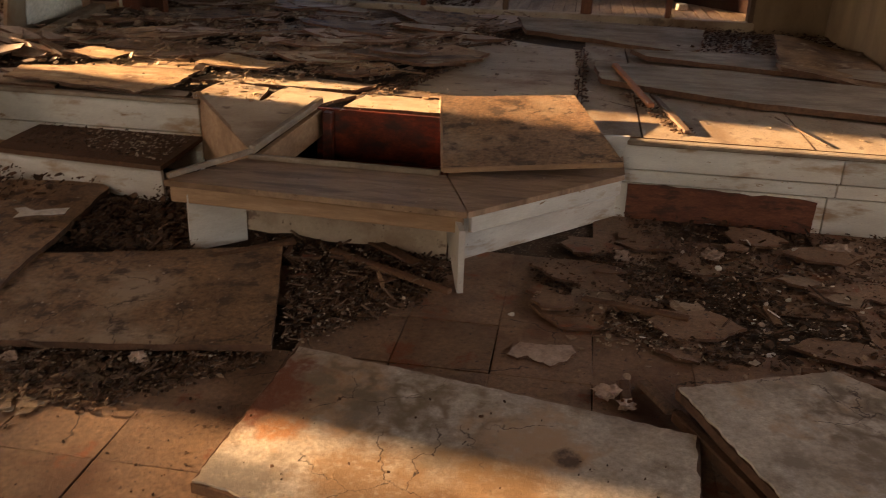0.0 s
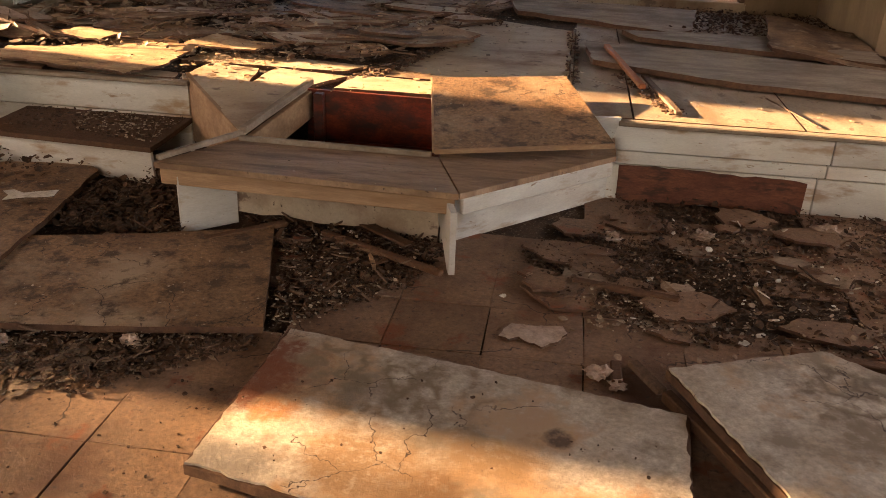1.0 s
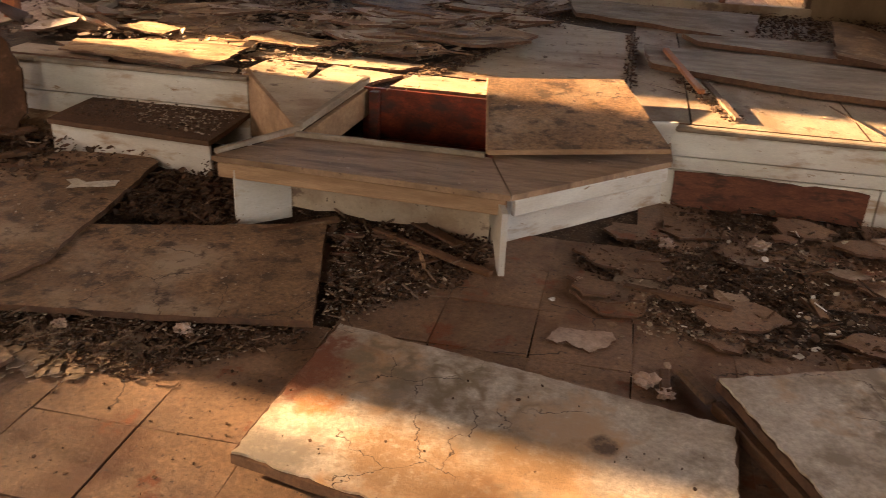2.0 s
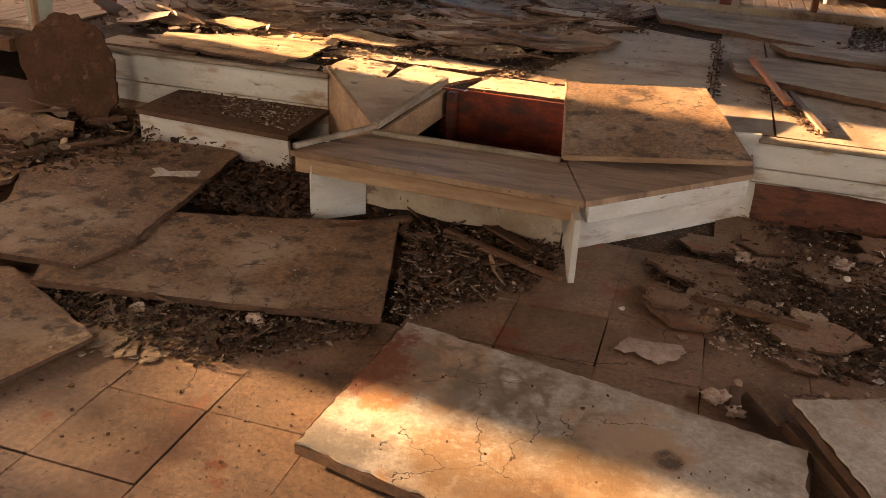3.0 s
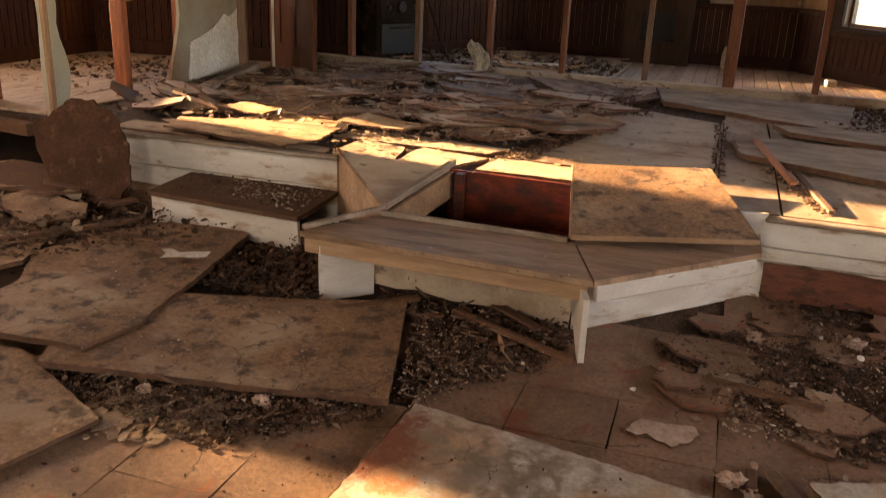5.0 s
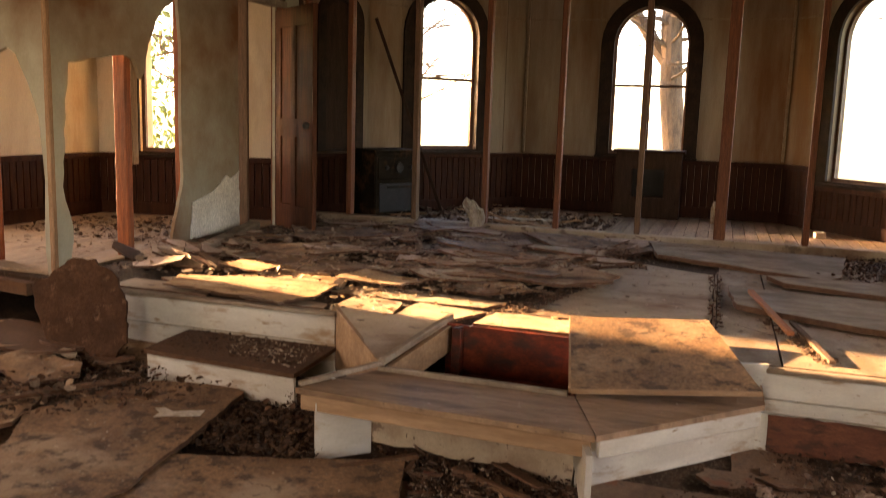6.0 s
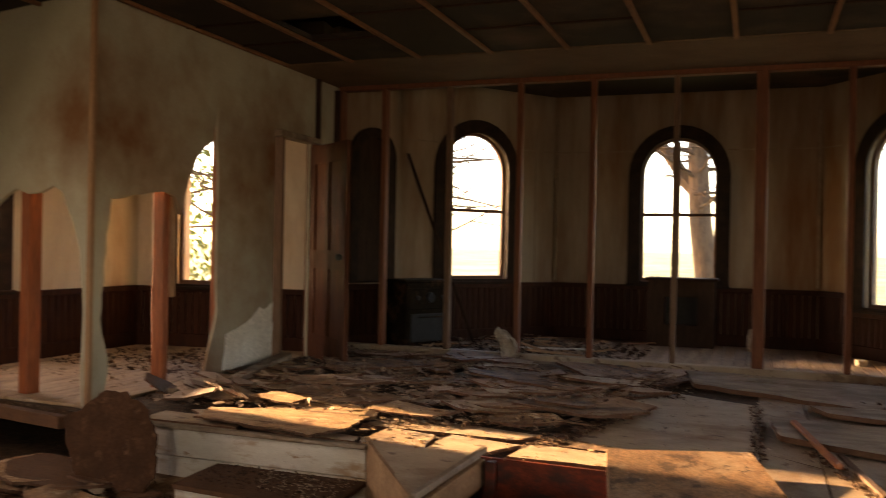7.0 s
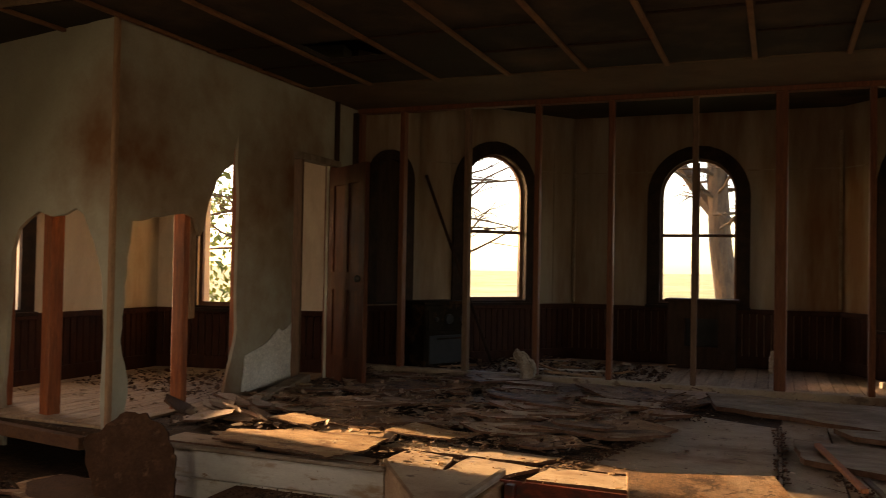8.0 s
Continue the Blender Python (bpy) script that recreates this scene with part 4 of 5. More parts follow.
for k, o in enumerate(([(-1.80, 3.66), (-1.45, 3.66), (-1.50, 4.05), (-1.78, 4.12)], [(-1.44, 3.66), (-1.16, 3.67), (-1.05, 4.0), (-1.44, 4.1)], [(-1.04, 3.67), (-0.52, 3.67), (-0.60, 4.02), (-1.0, 4.05)],
                       [(-1.95, 4.15), (-1.1, 4.12), (-1.0, 4.3), (-1.85, 4.42)], [(-1.0, 4.08), (-0.55, 4.06), (-0.5, 4.14), (-0.9, 4.28)], [(-3.1, 3.66), (-2.5, 3.66), (-2.55, 3.95), (-3.1, 3.95)])):
    board("plywood_sheet", [(x, y + 0.13 * max(0, 1 - (y - 3.66) / 0.5)) for x, y in o], PZ - 0.012, 0.016, M_PLY if k != 4 else M_SHEET, "pale sunlit plywood piece at the platform edge", "plywood", 70 + k, 0.008, 0.07)
board("weathered_sheet", [(-2.79, 3.83), (-2.55, 3.79), (-2.31, 3.76), (-2.01, 3.66), (-1.93, 3.92), (-1.94, 4.34), (-2.18, 4.46), (-2.32, 4.45), (-2.64, 4.15), (-2.86, 4.07)], PZ + 0.020, 0.010, M_RAWPLY, "curled weathered sheet in low sun at the platform edge", "sheet", 80, 0.012, 0.035, sag=0.035)
board("plywood_sheet", [(-3.0, 4.10), (-2.66, 3.88), (-2.2, 3.79), (-1.82, 3.78), (-1.84, 3.88), (-2.3, 3.94), (-2.9, 4.16)], PZ - 0.008, 0.012, M_PLY, "pale sunlit plywood piece at the platform edge", "plywood", 81, 0.01, 0.05)
for k, o in enumerate(([(-2.6, 4.42), (-2.2, 4.40), (-1.95, 4.50), (-2.1, 4.66), (-2.5, 4.62)], [(-2.0, 4.30), (-1.6, 4.28), (-1.5, 4.46), (-1.9, 4.52)], [(-2.75, 4.28), (-2.45, 4.24), (-2.40, 4.40), (-2.68, 4.48)])):
    board("weathered_sheet", o, PZ + 0.03 + 0.012 * k, 0.01, M_RAWPLY, "orange weathered veneer sheet peeling in low sun", "sheet", 82 + k, 0.012, 0.035, 1.5, 2, 0.03)
rng = random.Random(91)
field = [(-3.45, 4.35), (-2.85, 4.62), (-1.9, 4.72), (-0.9, 4.5), (-0.6, 5.3), (-0.5, 6.8), (-3.4, 6.8)]
for x, y in scatter(field, 135, rng):
    r = 0.10 + 0.36 * rng.random() ** 1.4
    turn = rng.uniform(0, 6)
    out = [(x + r * rng.uniform(0.55, 1.3) * math.cos(a + turn), y + 0.65 * r * rng.uniform(0.55, 1.3) * math.sin(a + turn)) for a in [k * 1.2566 for k in range(5)]]
    board("weathered_sheet", out, PZ + rng.uniform(-0.01, 0.05), 0.016, rng.choice((M_SHEET, M_SHEET, M_HARDBOARD, M_PALEFLAKE, M_PLY)), "brown weathered sheet flaking apart on the platform", "sheet", rng.randint(1, 999), 0.007, 0.06, rng.uniform(-4, 4), rng.uniform(-4, 4), 0.02, "flaking sheets on the platform")
for x, y, r, rx, ry in [(rng.uniform(-3.4, -2.75), rng.uniform(4.2, 4.8), rng.uniform(0.09, 0.2), rng.gauss(0, 11), rng.gauss(0, 11)) for _ in range(18)]:
    out = [(x + r * rng.uniform(0.7, 1.2) * math.cos(k), y + 0.7 * r * rng.uniform(0.7, 1.2) * math.sin(k)) for k in range(6)]
    board("weathered_sheet", out, PZ + 0.055, 0.012, rng.choice((M_SHEET, M_FLAKE, M_PLY, M_PALEFLAKE, M_BROWNBOARD)), "broken sheet piece in a loose pile by the torn wall", "sheet", rng.randint(1, 999), 0.006, 0.06, rx, ry, 0.0, "pile of broken sheets")
board("grey_plank", [(-0.47, 6.62), (-0.36, 6.14), (0.1, 6.02), (0.68, 5.76), (0.80, 5.90), (0.9, 6.5)], PZ + 0.01, 0.03, M_GREYBOARD, "warped grey plank lying by the sole plate", "plank", 101, 0.01, 0.1, rx=4, sag=0.02)
board("grey_plank", [(0.34, 5.62), (0.42, 5.38), (1.0, 5.22), (1.75, 5.0), (1.78, 5.7), (0.9, 5.68)], PZ + 0.012, 0.028, M_GREYBOARD, "warped grey sheet with a dark curled edge", "plank", 102, 0.008, 0.08, sag=0.02)
board("grey_plank", [(0.10, 5.18), (0.14, 4.62), (0.45, 4.48), (0.85, 4.30), (1.72, 4.12), (1.78, 4.8), (0.95, 5.05)], PZ + 0.008, 0.03, M_GREYBOARD, "large warped grey board with a dark broken edge", "plank", 103, 0.008, 0.08, sag=0.02)
board("grey_plank", [(1.15, 5.15), (1.78, 4.85), (1.80, 5.9), (1.3, 6.2)], PZ + 0.03, 0.02, M_SHEET, "curled brown sheet by the wall", "plank", 104, 0.012, 0.08, 2, 3, 0.06)
solo("orange_stick", beam(bmesh.new(), (0.22, 4.95, PZ + 0.06), (0.375, 4.12, PZ + 0.03), 0.034, 0.024, 0.005), M_STICK, "orange painted stick lying on grey boards", "stick")
solo("wood_scrap", beam(bmesh.new(), (0.40, 4.42, PZ + 0.02), (0.51, 3.74, PZ + 0.012), 0.03, 0.016, 0.003), M_GREYSTUD, "thin splintered lath on the platform", "wood scrap", "wood scraps")
solo("wood_scrap", beam(bmesh.new(), (0.95, 4.15, PZ + 0.01), (1.08, 3.70, PZ + 0.008), 0.010, 0.006, 0.003), M_GREYSTUD, "thin splintered lath on the platform", "wood scrap", "wood scraps")
solo("joint_strip", bx((0.037, 4.9, PZ + 0.004), (0.014, 1.6, 0.012), None, 0.002), M_GREYBOARD, kind="structure")

# ---- left wall: door, patch, fallen skirting ----
door = thing("panel_door", (-3.57, 6.48, PZ), "dark varnished wooden door standing open into the room", "door")
dm = upright((-3.54, 6.47), (-2.97, 6.02), PZ + 0.01)
dl = (Vector((-3.54, 6.47)) - Vector((-2.97, 6.02))).length
panels = [[(x0, z0), (x1, z0), (x1, z1), (x0, z1)] for x0, x1 in ((0.11, dl / 2 - 0.04), (dl / 2 + 0.04, dl - 0.11)) for z0, z1 in ((0.2, 0.75), (0.9, 1.62))]
leaf = part("leaf_frame", slab(bmesh.new(), [[(0, 0), (dl, 0), (dl, 1.77), (0, 1.77)]] + panels, 0.036, dm), M_DOOR, door)
for p in panels:
    part("door_panel", slab(bmesh.new(), [[(a + (0.004 if i in (0, 3) else -0.004), b) for i, (a, b) in enumerate(p)]], 0.014, dm @ Matrix.Translation((0, 0, 0.011))), M_DOOR, door)
knob = bmesh.new()
bmesh.ops.create_uvsphere(knob, u_segments=10, v_segments=8, radius=0.028, matrix=dm @ Matrix.Translation((dl - 0.06, 0.85, 0.065)))
part("knob", knob, M_BLACK, leaf, "black door knob")
solo("door_jamb_south", bx((-3.575, 5.945, (PZ + 2.17) / 2), (0.10, 0.03, 2.17 - PZ), None, 0.004), M_GREYSTUD, kind="structure")
solo("door_jamb_north", bx((-3.575, 6.49, (PZ + 2.17) / 2), (0.10, 0.03, 2.17 - PZ), None, 0.004), M_STUD, kind="structure")
solo("door_head", bx((-3.565, 6.215, 2.195), (0.11, 0.68, 0.05), None, 0.006), M_GREYBOARD, kind="structure")
solo("trim_patch", slab(bmesh.new(), [ragged([(5.26, 0.40), (5.92, 0.40), (5.92, 0.86), (5.80, 0.80), (5.74, 0.83), (5.56, 0.72), (5.30, 0.66)], random.Random(12), 0.006, 0.06)], 0.006, m_left @ Matrix.Translation((0, 0, 0.003))), M_BAREWHITE, kind="structure")
solo("fallen_skirting", beam(bmesh.new(), (-3.28, 4.95, PZ + 0.03), (-3.46, 5.92, PZ + 0.075), 0.10, 0.05, 0.008), M_GREYBOARD, "fallen grey-green skirting board by the torn wall", "skirting")
solo("trim_wall_top_north", bx((-3.55, 6.9, 1.55), (0.05, 0.06, 2.3), None, 0.004), M_DARKWOOD, kind="structure")

# ---- apse things ----
stove = thing("old_range", (-3.0, 7.55, PZ), "old grey enamel kitchen range with knobs, rusting in litter", "stove")
sm = pose(-3.0, 7.55, PZ, 0, 0, 62) @ Matrix.Diagonal((1, 0.7, 1, 1))


def on_stove(bm):
    bmesh.ops.transform(bm, matrix=sm, verts=bm.verts)
    return bm


part("body", on_stove(bx((0, 0, 0.31), (0.56, 0.50, 0.62), None, 0.015)), M_METAL, stove)
part("top", on_stove(bx((0, 0, 0.63), (0.60, 0.54, 0.03), None, 0.01)), M_METAL, stove)
oven = part("oven_door", on_stove(bx((0, -0.258, 0.20), (0.46, 0.02, 0.26), None, 0.006)), M_BLACK, stove, "black oven door")
part("oven_handle", on_stove(bx((0, -0.285, 0.30), (0.30, 0.014, 0.014), None, 0.004)), M_METAL, oven, "grey enamel handle")
part("front_panel", on_stove(bx((0, -0.256, 0.47), (0.50, 0.014, 0.20), None, 0.006)), M_METAL, stove, "chipped grey control panel")
for x, r in ((-0.15, 0.022), (0.0, 0.05), (0.15, 0.022)):
    k = bmesh.new()
    bmesh.ops.create_cone(k, cap_ends=True, segments=14, radius1=r, radius2=r * 0.9, depth=0.03, matrix=Matrix.Translation((x, -0.275, 0.48)) @ pose(0, 0, 0, 90))
    part("knob", on_stove(k), M_BLACK, stove)
cab = thing("wall_heater", (-0.68, 8.92, PZ), "near-black wooden cabinet with a recessed front under a window", "cabinet")
part("body", slab(bmesh.new(), [[(-0.32, 0), (0.32, 0), (0.32, 0.66), (-0.32, 0.66)], [(-0.16, 0.22), (0.16, 0.22), (0.16, 0.50), (-0.16, 0.50)]], 0.30, upright((-0.68, 9.1), (0.32, 9.1), PZ)), M_DARKWOOD, cab)
part("recess", bx((-0.68, 8.95, PZ + 0.36), (0.33, 0.02, 0.29), None, 0.003), M_BLACK, cab)
part("cap", bx((-0.68, 8.94, PZ + 0.675), (0.70, 0.34, 0.03), None, 0.005), M_DARKWOOD, cab)
solo("leaning_pole", beam(bmesh.new(), (-3.19, 7.70, 2.22), (-2.56, 7.95, PZ + 0.02), 0.03, 0.03, 0.004), M_DARKWOOD, "thin dark pole leaning against plaster", "pole")
rag = bmesh.new()
bmesh.ops.create_icosphere(rag, subdivisions=3, radius=0.5)
for v in rag.verts:
    c = v.co * 2
    v.co = Vector((c.x * 0.075, c.y * 0.06, c.z * 0.145 + 0.14)) + 0.05 * Vector((noise.noise(c * 1.9), noise.noise(c * 1.9 + Vector((5, 0, 0))), noise.noise(c * 2.3)))
    v.co.x += 0.05 * math.sin(v.co.z * 14)
bmesh.ops.transform(rag, matrix=Matrix.Translation((-1.93, 6.80, PZ)), verts=rag.verts)
solo("crumpled_rag", rag, M_CLOTH, "crumpled pale rag against the sole plate", "rag")
solo("pale_lath", beam(bmesh.new(), (-1.80, 7.05, PZ + 0.10), (-1.40, 7.42, PZ + 0.03), 0.06, 0.02, 0.003), M_RAWPINE, "pale broken lath on litter", "lath")
solo("pale_lath", beam(bmesh.new(), (-2.3, 7.6, PZ + 0.04), (-1.35, 7.75, PZ + 0.05), 0.04, 0.015, 0.003), M_PAPER, "pale broken lath on litter", "lath")
for x, h in ((-0.02, 0.22), (0.06, 0.17)):
    k = bmesh.new()
    bmesh.ops.create_cone(k, cap_ends=True, segments=14, radius1=0.035, radius2=0.032, depth=h * 0.7, matrix=Matrix.Translation((x, 8.75, PZ + h * 0.35)))
    bmesh.ops.create_cone(k, cap_ends=True, segments=14, radius1=0.030, radius2=0.014, depth=h * 0.3, matrix=Matrix.Translation((x, 8.75, PZ + h * 0.85)))
    solo("bottle", k, M_CRUMB, "small dusty bottle on the plank floor", "bottle", "bottles")
solo("paper_box", bx((0.88, 8.1, PZ + 0.03), (0.09, 0.06, 0.055), pose(0, 0, 0, 0, 0, 20), 0.004), M_PAPER, "small white paper box on the plank floor", "box")
solo("paper_scrap", bx((0.20, 7.2, PZ + 0.012), (0.12, 0.05, 0.02), pose(0, 0, 0, 0, 0, 30), 0.004), M_BLACK, "small black scrap on the plank floor", "scrap")

# ---- outside: one big tree behind the north window, leafy trees westward, bare twigs ----
def limb(bm, a, b, r0, r1, seg=8, wob=0.05, seed=0):
    """A tapered, slightly crooked limb."""
    a, b = Vector(a), Vector(b)
    rings = []
    n = 6
    q = (b - a).to_track_quat("Z", "Y")
    for i in range(n + 1):
        f = i / n
        c = a.lerp(b, f) + wob * Vector((noise.noise(Vector((f * 3, seed, 0))), noise.noise(Vector((f * 3, seed, 9))), 0)) * (1 if 0 < i else 0)
        r = r0 + (r1 - r0) * f
        rings.append([bm.verts.new(c + q @ Vector((r * math.cos(6.283 * k / seg) * (1 + 0.12 * noise.noise(Vector((k, f * 4, seed)))), r * math.sin(6.283 * k / seg), 0))) for k in range(seg)])
    for p, s in zip(rings, rings[1:]):
        for k in range(seg):
            bm.faces.new((p[k], p[(k + 1) % seg], s[(k + 1) % seg], s[k]))
    bm.faces.new(list(reversed(rings[0])))
    bm.faces.new(rings[-1])
    return bm


def crown(centre, spread, n, size, seed):
    """Many small leaves in uneven clumps with gaps."""
    rng = random.Random(seed)
    clumps = [Vector(centre) + Vector((rng.gauss(0, 1) * spread[0], rng.gauss(0, 1) * spread[1], rng.gauss(0, 1) * spread[2])) for _ in range(26)]
    vs, fs = [], []
    for _ in range(n):
        c = rng.choice(clumps) + Vector((rng.gauss(0, 0.38), rng.gauss(0, 0.38), rng.gauss(0, 0.3)))
        s = size * rng.uniform(0.6, 1.5)
        m = Matrix.Translation(c) @ Euler((rng.uniform(0, 6), rng.uniform(0, 6), rng.uniform(0, 6))).to_matrix().to_4x4()
        o = len(vs)
        vs += [m @ Vector(p) for p in ((-s, 0, 0), (0, -0.45 * s, 0.1 * s), (s, 0, 0), (0, 0.45 * s, 0.1 * s))]
        fs.append((o, o + 1, o + 2, o + 3))
    me = bpy.data.meshes.new("crown")
    me.from_pydata([tuple(v) for v in vs], [], fs)
    me.materials.append(M_LEAF)
    return me


def tree(place, height, r, label, seed, leaves=0, size=0.07, spread=(1.3, 1.3, 1.1), limbs=(), twigs=10, lean=(0.2, 0.1), crown_at=0.75):
    e = thing("tree", place, label, "tree")
    p = Vector(place)
    top = p + Vector((lean[0], lean[1], height))
    part("trunk", limb(bmesh.new(), p, top, r, r * 0.55, 14, 0.25, seed), M_BARK, e)
    rng = random.Random(seed)
    for a, b, r0 in limbs:
        part("limb", limb(bmesh.new(), p + Vector(a), p + Vector(b), r0, r0 * 0.35, 8, 0.2, seed + 1), M_BARK, e)
    bm = bmesh.new()
    for k in range(twigs):
        a = p.lerp(top, rng.uniform(0.35, 0.95))
        d = Vector((rng.gauss(0, 1), rng.gauss(0, 1), rng.uniform(-0.3, 0.6))).normalized() * rng.uniform(0.9, 2.2)
        limb(bm, a, a + d, 0.028, 0.008, 5, 0.25, seed + k)
        for j in range(4):
            s = a + d * rng.uniform(0.4, 1)
            limb(bm, s, s + Vector((rng.gauss(0, 0.4), rng.gauss(0, 0.4), rng.uniform(-0.4, 0.3))), 0.01, 0.004, 4, 0.1, seed + j)
    part("branch", bm, M_BARK, e)
    if leaves:
        c = p.lerp(top, crown_at)
        ob = new("crown", crown(c, spread, leaves, size, seed))
        ob.parent, ob.matrix_parent_inverse = e, parent_inverse(e)
    return e


tree((-0.76, 14.2, -0.4), 6.5, 0.21, "big bare tree with sunlit rough bark outside a window", 5, limbs=(((0.0, 0, 2.5), (-1.6, 0.3, 4.6), 0.13), ((0.1, 0, 3.2), (1.5, -0.2, 4.8), 0.1)), twigs=60, lean=(-0.2, 0.0))
tree((-5.85, 15.0, -0.4), 5.0, 0.14, "thin bare tree with drooping twigs outside", 9, twigs=48)
tree((3.4, 16.0, -0.4), 5.5, 0.16, "thin bare tree outside a window", 12, twigs=24)
tree((-12.0, 10.2, -0.4), 6.0, 0.2, "leafy yellow-green tree outside the side window", 14, leaves=3600, size=0.085, spread=(1.4, 1.8, 1.5), twigs=22, crown_at=0.5)
tree((-8.6, 12.6, -0.4), 5.5, 0.16, "leafy yellow-green tree outside the side window", 17, leaves=3200, size=0.075, spread=(1.4, 1.3, 1.4), twigs=22, crown_at=0.5)
# out of view: added so its leaves dim and dapple the nave floor sun
tree((-9.6, 2.20, -0.4), 4.2, 0.09, "unseen leafy tree added to dapple the sun on the floor", 23, leaves=2300, size=0.06, spread=(0.6, 0.12, 0.6), twigs=20, crown_at=0.62)
tree((-13.0, 16.0, -0.4), 7.0, 0.2, "leafy yellow-green tree outside the side window", 19, leaves=3000, size=0.10, spread=(2.2, 2.2, 1.8), twigs=14, crown_at=0.5)

def lump(name, x, y, z, r, mat, label, category, seed):
    bm = bmesh.new()
    r *= 0.7
    bmesh.ops.create_icosphere(bm, subdivisions=3, radius=1)
    for v in bm.verts:
        n = 1 + 0.9 * noise.noise(v.co * 2.1 + Vector((seed * 3.7, 0, 0))) + 0.5 * noise.noise(v.co * 5.3 + Vector((0, seed * 2.9, 0)))
        v.co = Vector((v.co.x * r * n, v.co.y * r * 0.8 * n, v.co.z * r * 0.6 * n))
    low = min(v.co.z for v in bm.verts)
    bmesh.ops.transform(bm, matrix=Matrix.Translation((x, y, z - low)), verts=bm.verts)
    return solo(name, bm, mat, label, category, "plaster lumps")


for k, (x, y, z, r) in enumerate(((0.18, 2.12, 0.003, 0.042), (0.23, 2.07, 0.003, 0.03), (-0.05, 2.72, 0.003, 0.022), (-0.13, 2.56, 0.003, 0.013), (0.45, 2.52, 0.003, 0.03), (0.6, 3.2, 0.0, 0.05), (1.1, 3.35, 0.0, 0.06), (1.25, 2.75, 0.0, 0.05), (-1.55, 1.95, 0.003, 0.03), (-1.18, 2.02, 0.003, 0.035), (0.25, 3.12, 0.0, 0.04))):
    lump("plaster_lump", x, y, z, r, M_PAPER if k == 3 else M_PALEFLAKE, "crumbling pale plaster lump on tiles", "plaster", k)

SLIVER = "splinters of dark wood and twigs in the litter"
for k, poly in enumerate(([(-1.0, 2.85), (-0.8, 2.2), (-0.45, 2.55), (-0.35, 2.95), (-1.2, 3.0)], [(-1.95, 2.75), (-1.45, 2.78), (-1.25, 2.95), (-1.65, 3.25), (-2.0, 3.25)], [(-3.6, 2.2), (-2.6, 2.6), (-2.0, 3.3), (-2.6, 3.6), (-4.5, 3.8)], [(0.05, 2.45), (2.0, 2.2), (2.3, 3.6), (0.25, 3.6)], [(-2.0, 1.9), (-1.2, 1.75), (-0.8, 2.1), (-0.9, 2.2), (-1.8, 2.1)])):
    chips("wood_splinters", poly, (110, 130, 260, 170, 70)[k], (0.012, 0.055), 0.012, 0.04, M_LITTER if k % 2 else M_GREYSTUD, SLIVER, "splinters", 240 + k, 0.005, 14, (4, 5), (0.06, 0.16))
chips("wood_splinters", [(-3.4, 4.1), (-0.9, 4.4), (-0.5, 6.8), (-3.4, 6.8)], 260, (0.03, 0.12), PZ + 0.03, 0.05, M_GREYSTUD, SLIVER, "splinters", 250, 0.006, 12, (4, 5), (0.06, 0.16))
chips("wood_splinters", [(-3.0, 7.1), (-1.2, 7.1), (-1.0, 8.5), (-2.5, 8.6)], 30, (0.05, 0.22), PZ + 0.04, 0.06, M_RAWPINE, "pale broken laths and splinters on the apse floor", "splinters", 251, 0.01, 10, (4, 5), (0.06, 0.14))

# ---- litter, crumbs and flakes ----
LIT = "dark leaf litter and crumbled wood on the floor"
chips("leaf_litter", [(-1.0, 2.85), (-0.8, 2.2), (-0.45, 2.55), (-0.35, 2.95), (-1.2, 3.0)], 2565, (0.0034, 0.0184), 0.002, 0.035, M_LITTER, LIT, "litter", 201)
chips("leaf_litter", [(-1.95, 2.75), (-1.45, 2.78), (-1.25, 2.95), (-1.65, 3.25), (-2.0, 3.25)], 2565, (0.0034, 0.0211), 0.002, 0.05, M_LITTER, LIT, "litter", 202)
chips("leaf_litter", [(-1.75, 3.25), (-1.25, 3.0), (-1.2, 3.6), (-1.74, 3.6)], 1995, (0.0034, 0.0211), 0.002, 0.10, M_LITTER, LIT, "litter", 203)
chips("leaf_litter", [(-2.0, 1.9), (-1.2, 1.75), (-0.8, 2.1), (-0.9, 2.2), (-1.8, 2.1)], 2565, (0.0025, 0.0148), 0.002, 0.025, M_LITTER, LIT, "litter", 204)
chips("leaf_litter", [(-3.6, 2.2), (-2.6, 2.6), (-2.0, 3.3), (-2.6, 3.6), (-4.5, 3.8)], 6270, (0.0042, 0.0263), 0.002, 0.10, M_LITTER, LIT, "litter", 205)
chips("leaf_litter", [(0.05, 2.55), (0.55, 2.35), (0.8, 2.9), (0.2, 3.2), (-0.1, 2.95)], 3135, (0.0025, 0.0137), 0.002, 0.03, M_LITTER, LIT, "litter", 206)
chips("leaf_litter", [(0.5, 2.4), (2.0, 2.2), (2.3, 3.6), (0.25, 3.6)], 4275, (0.0034, 0.0211), 0.002, 0.03, M_LITTER, LIT, "litter", 207)
chips("leaf_litter", [(-3.45, 4.0), (-0.8, 4.35), (-0.5, 6.85), (-3.45, 6.85)], 3705, (0.0042, 0.0237), PZ, 0.05, M_LITTER, LIT, "litter", 208)
chips("leaf_litter", [(-0.8, 6.2), (1.8, 5.7), (1.8, 6.9), (-0.8, 6.9)], 3990, (0.0042, 0.0211), PZ, 0.03, M_LITTER, LIT, "litter", 209)
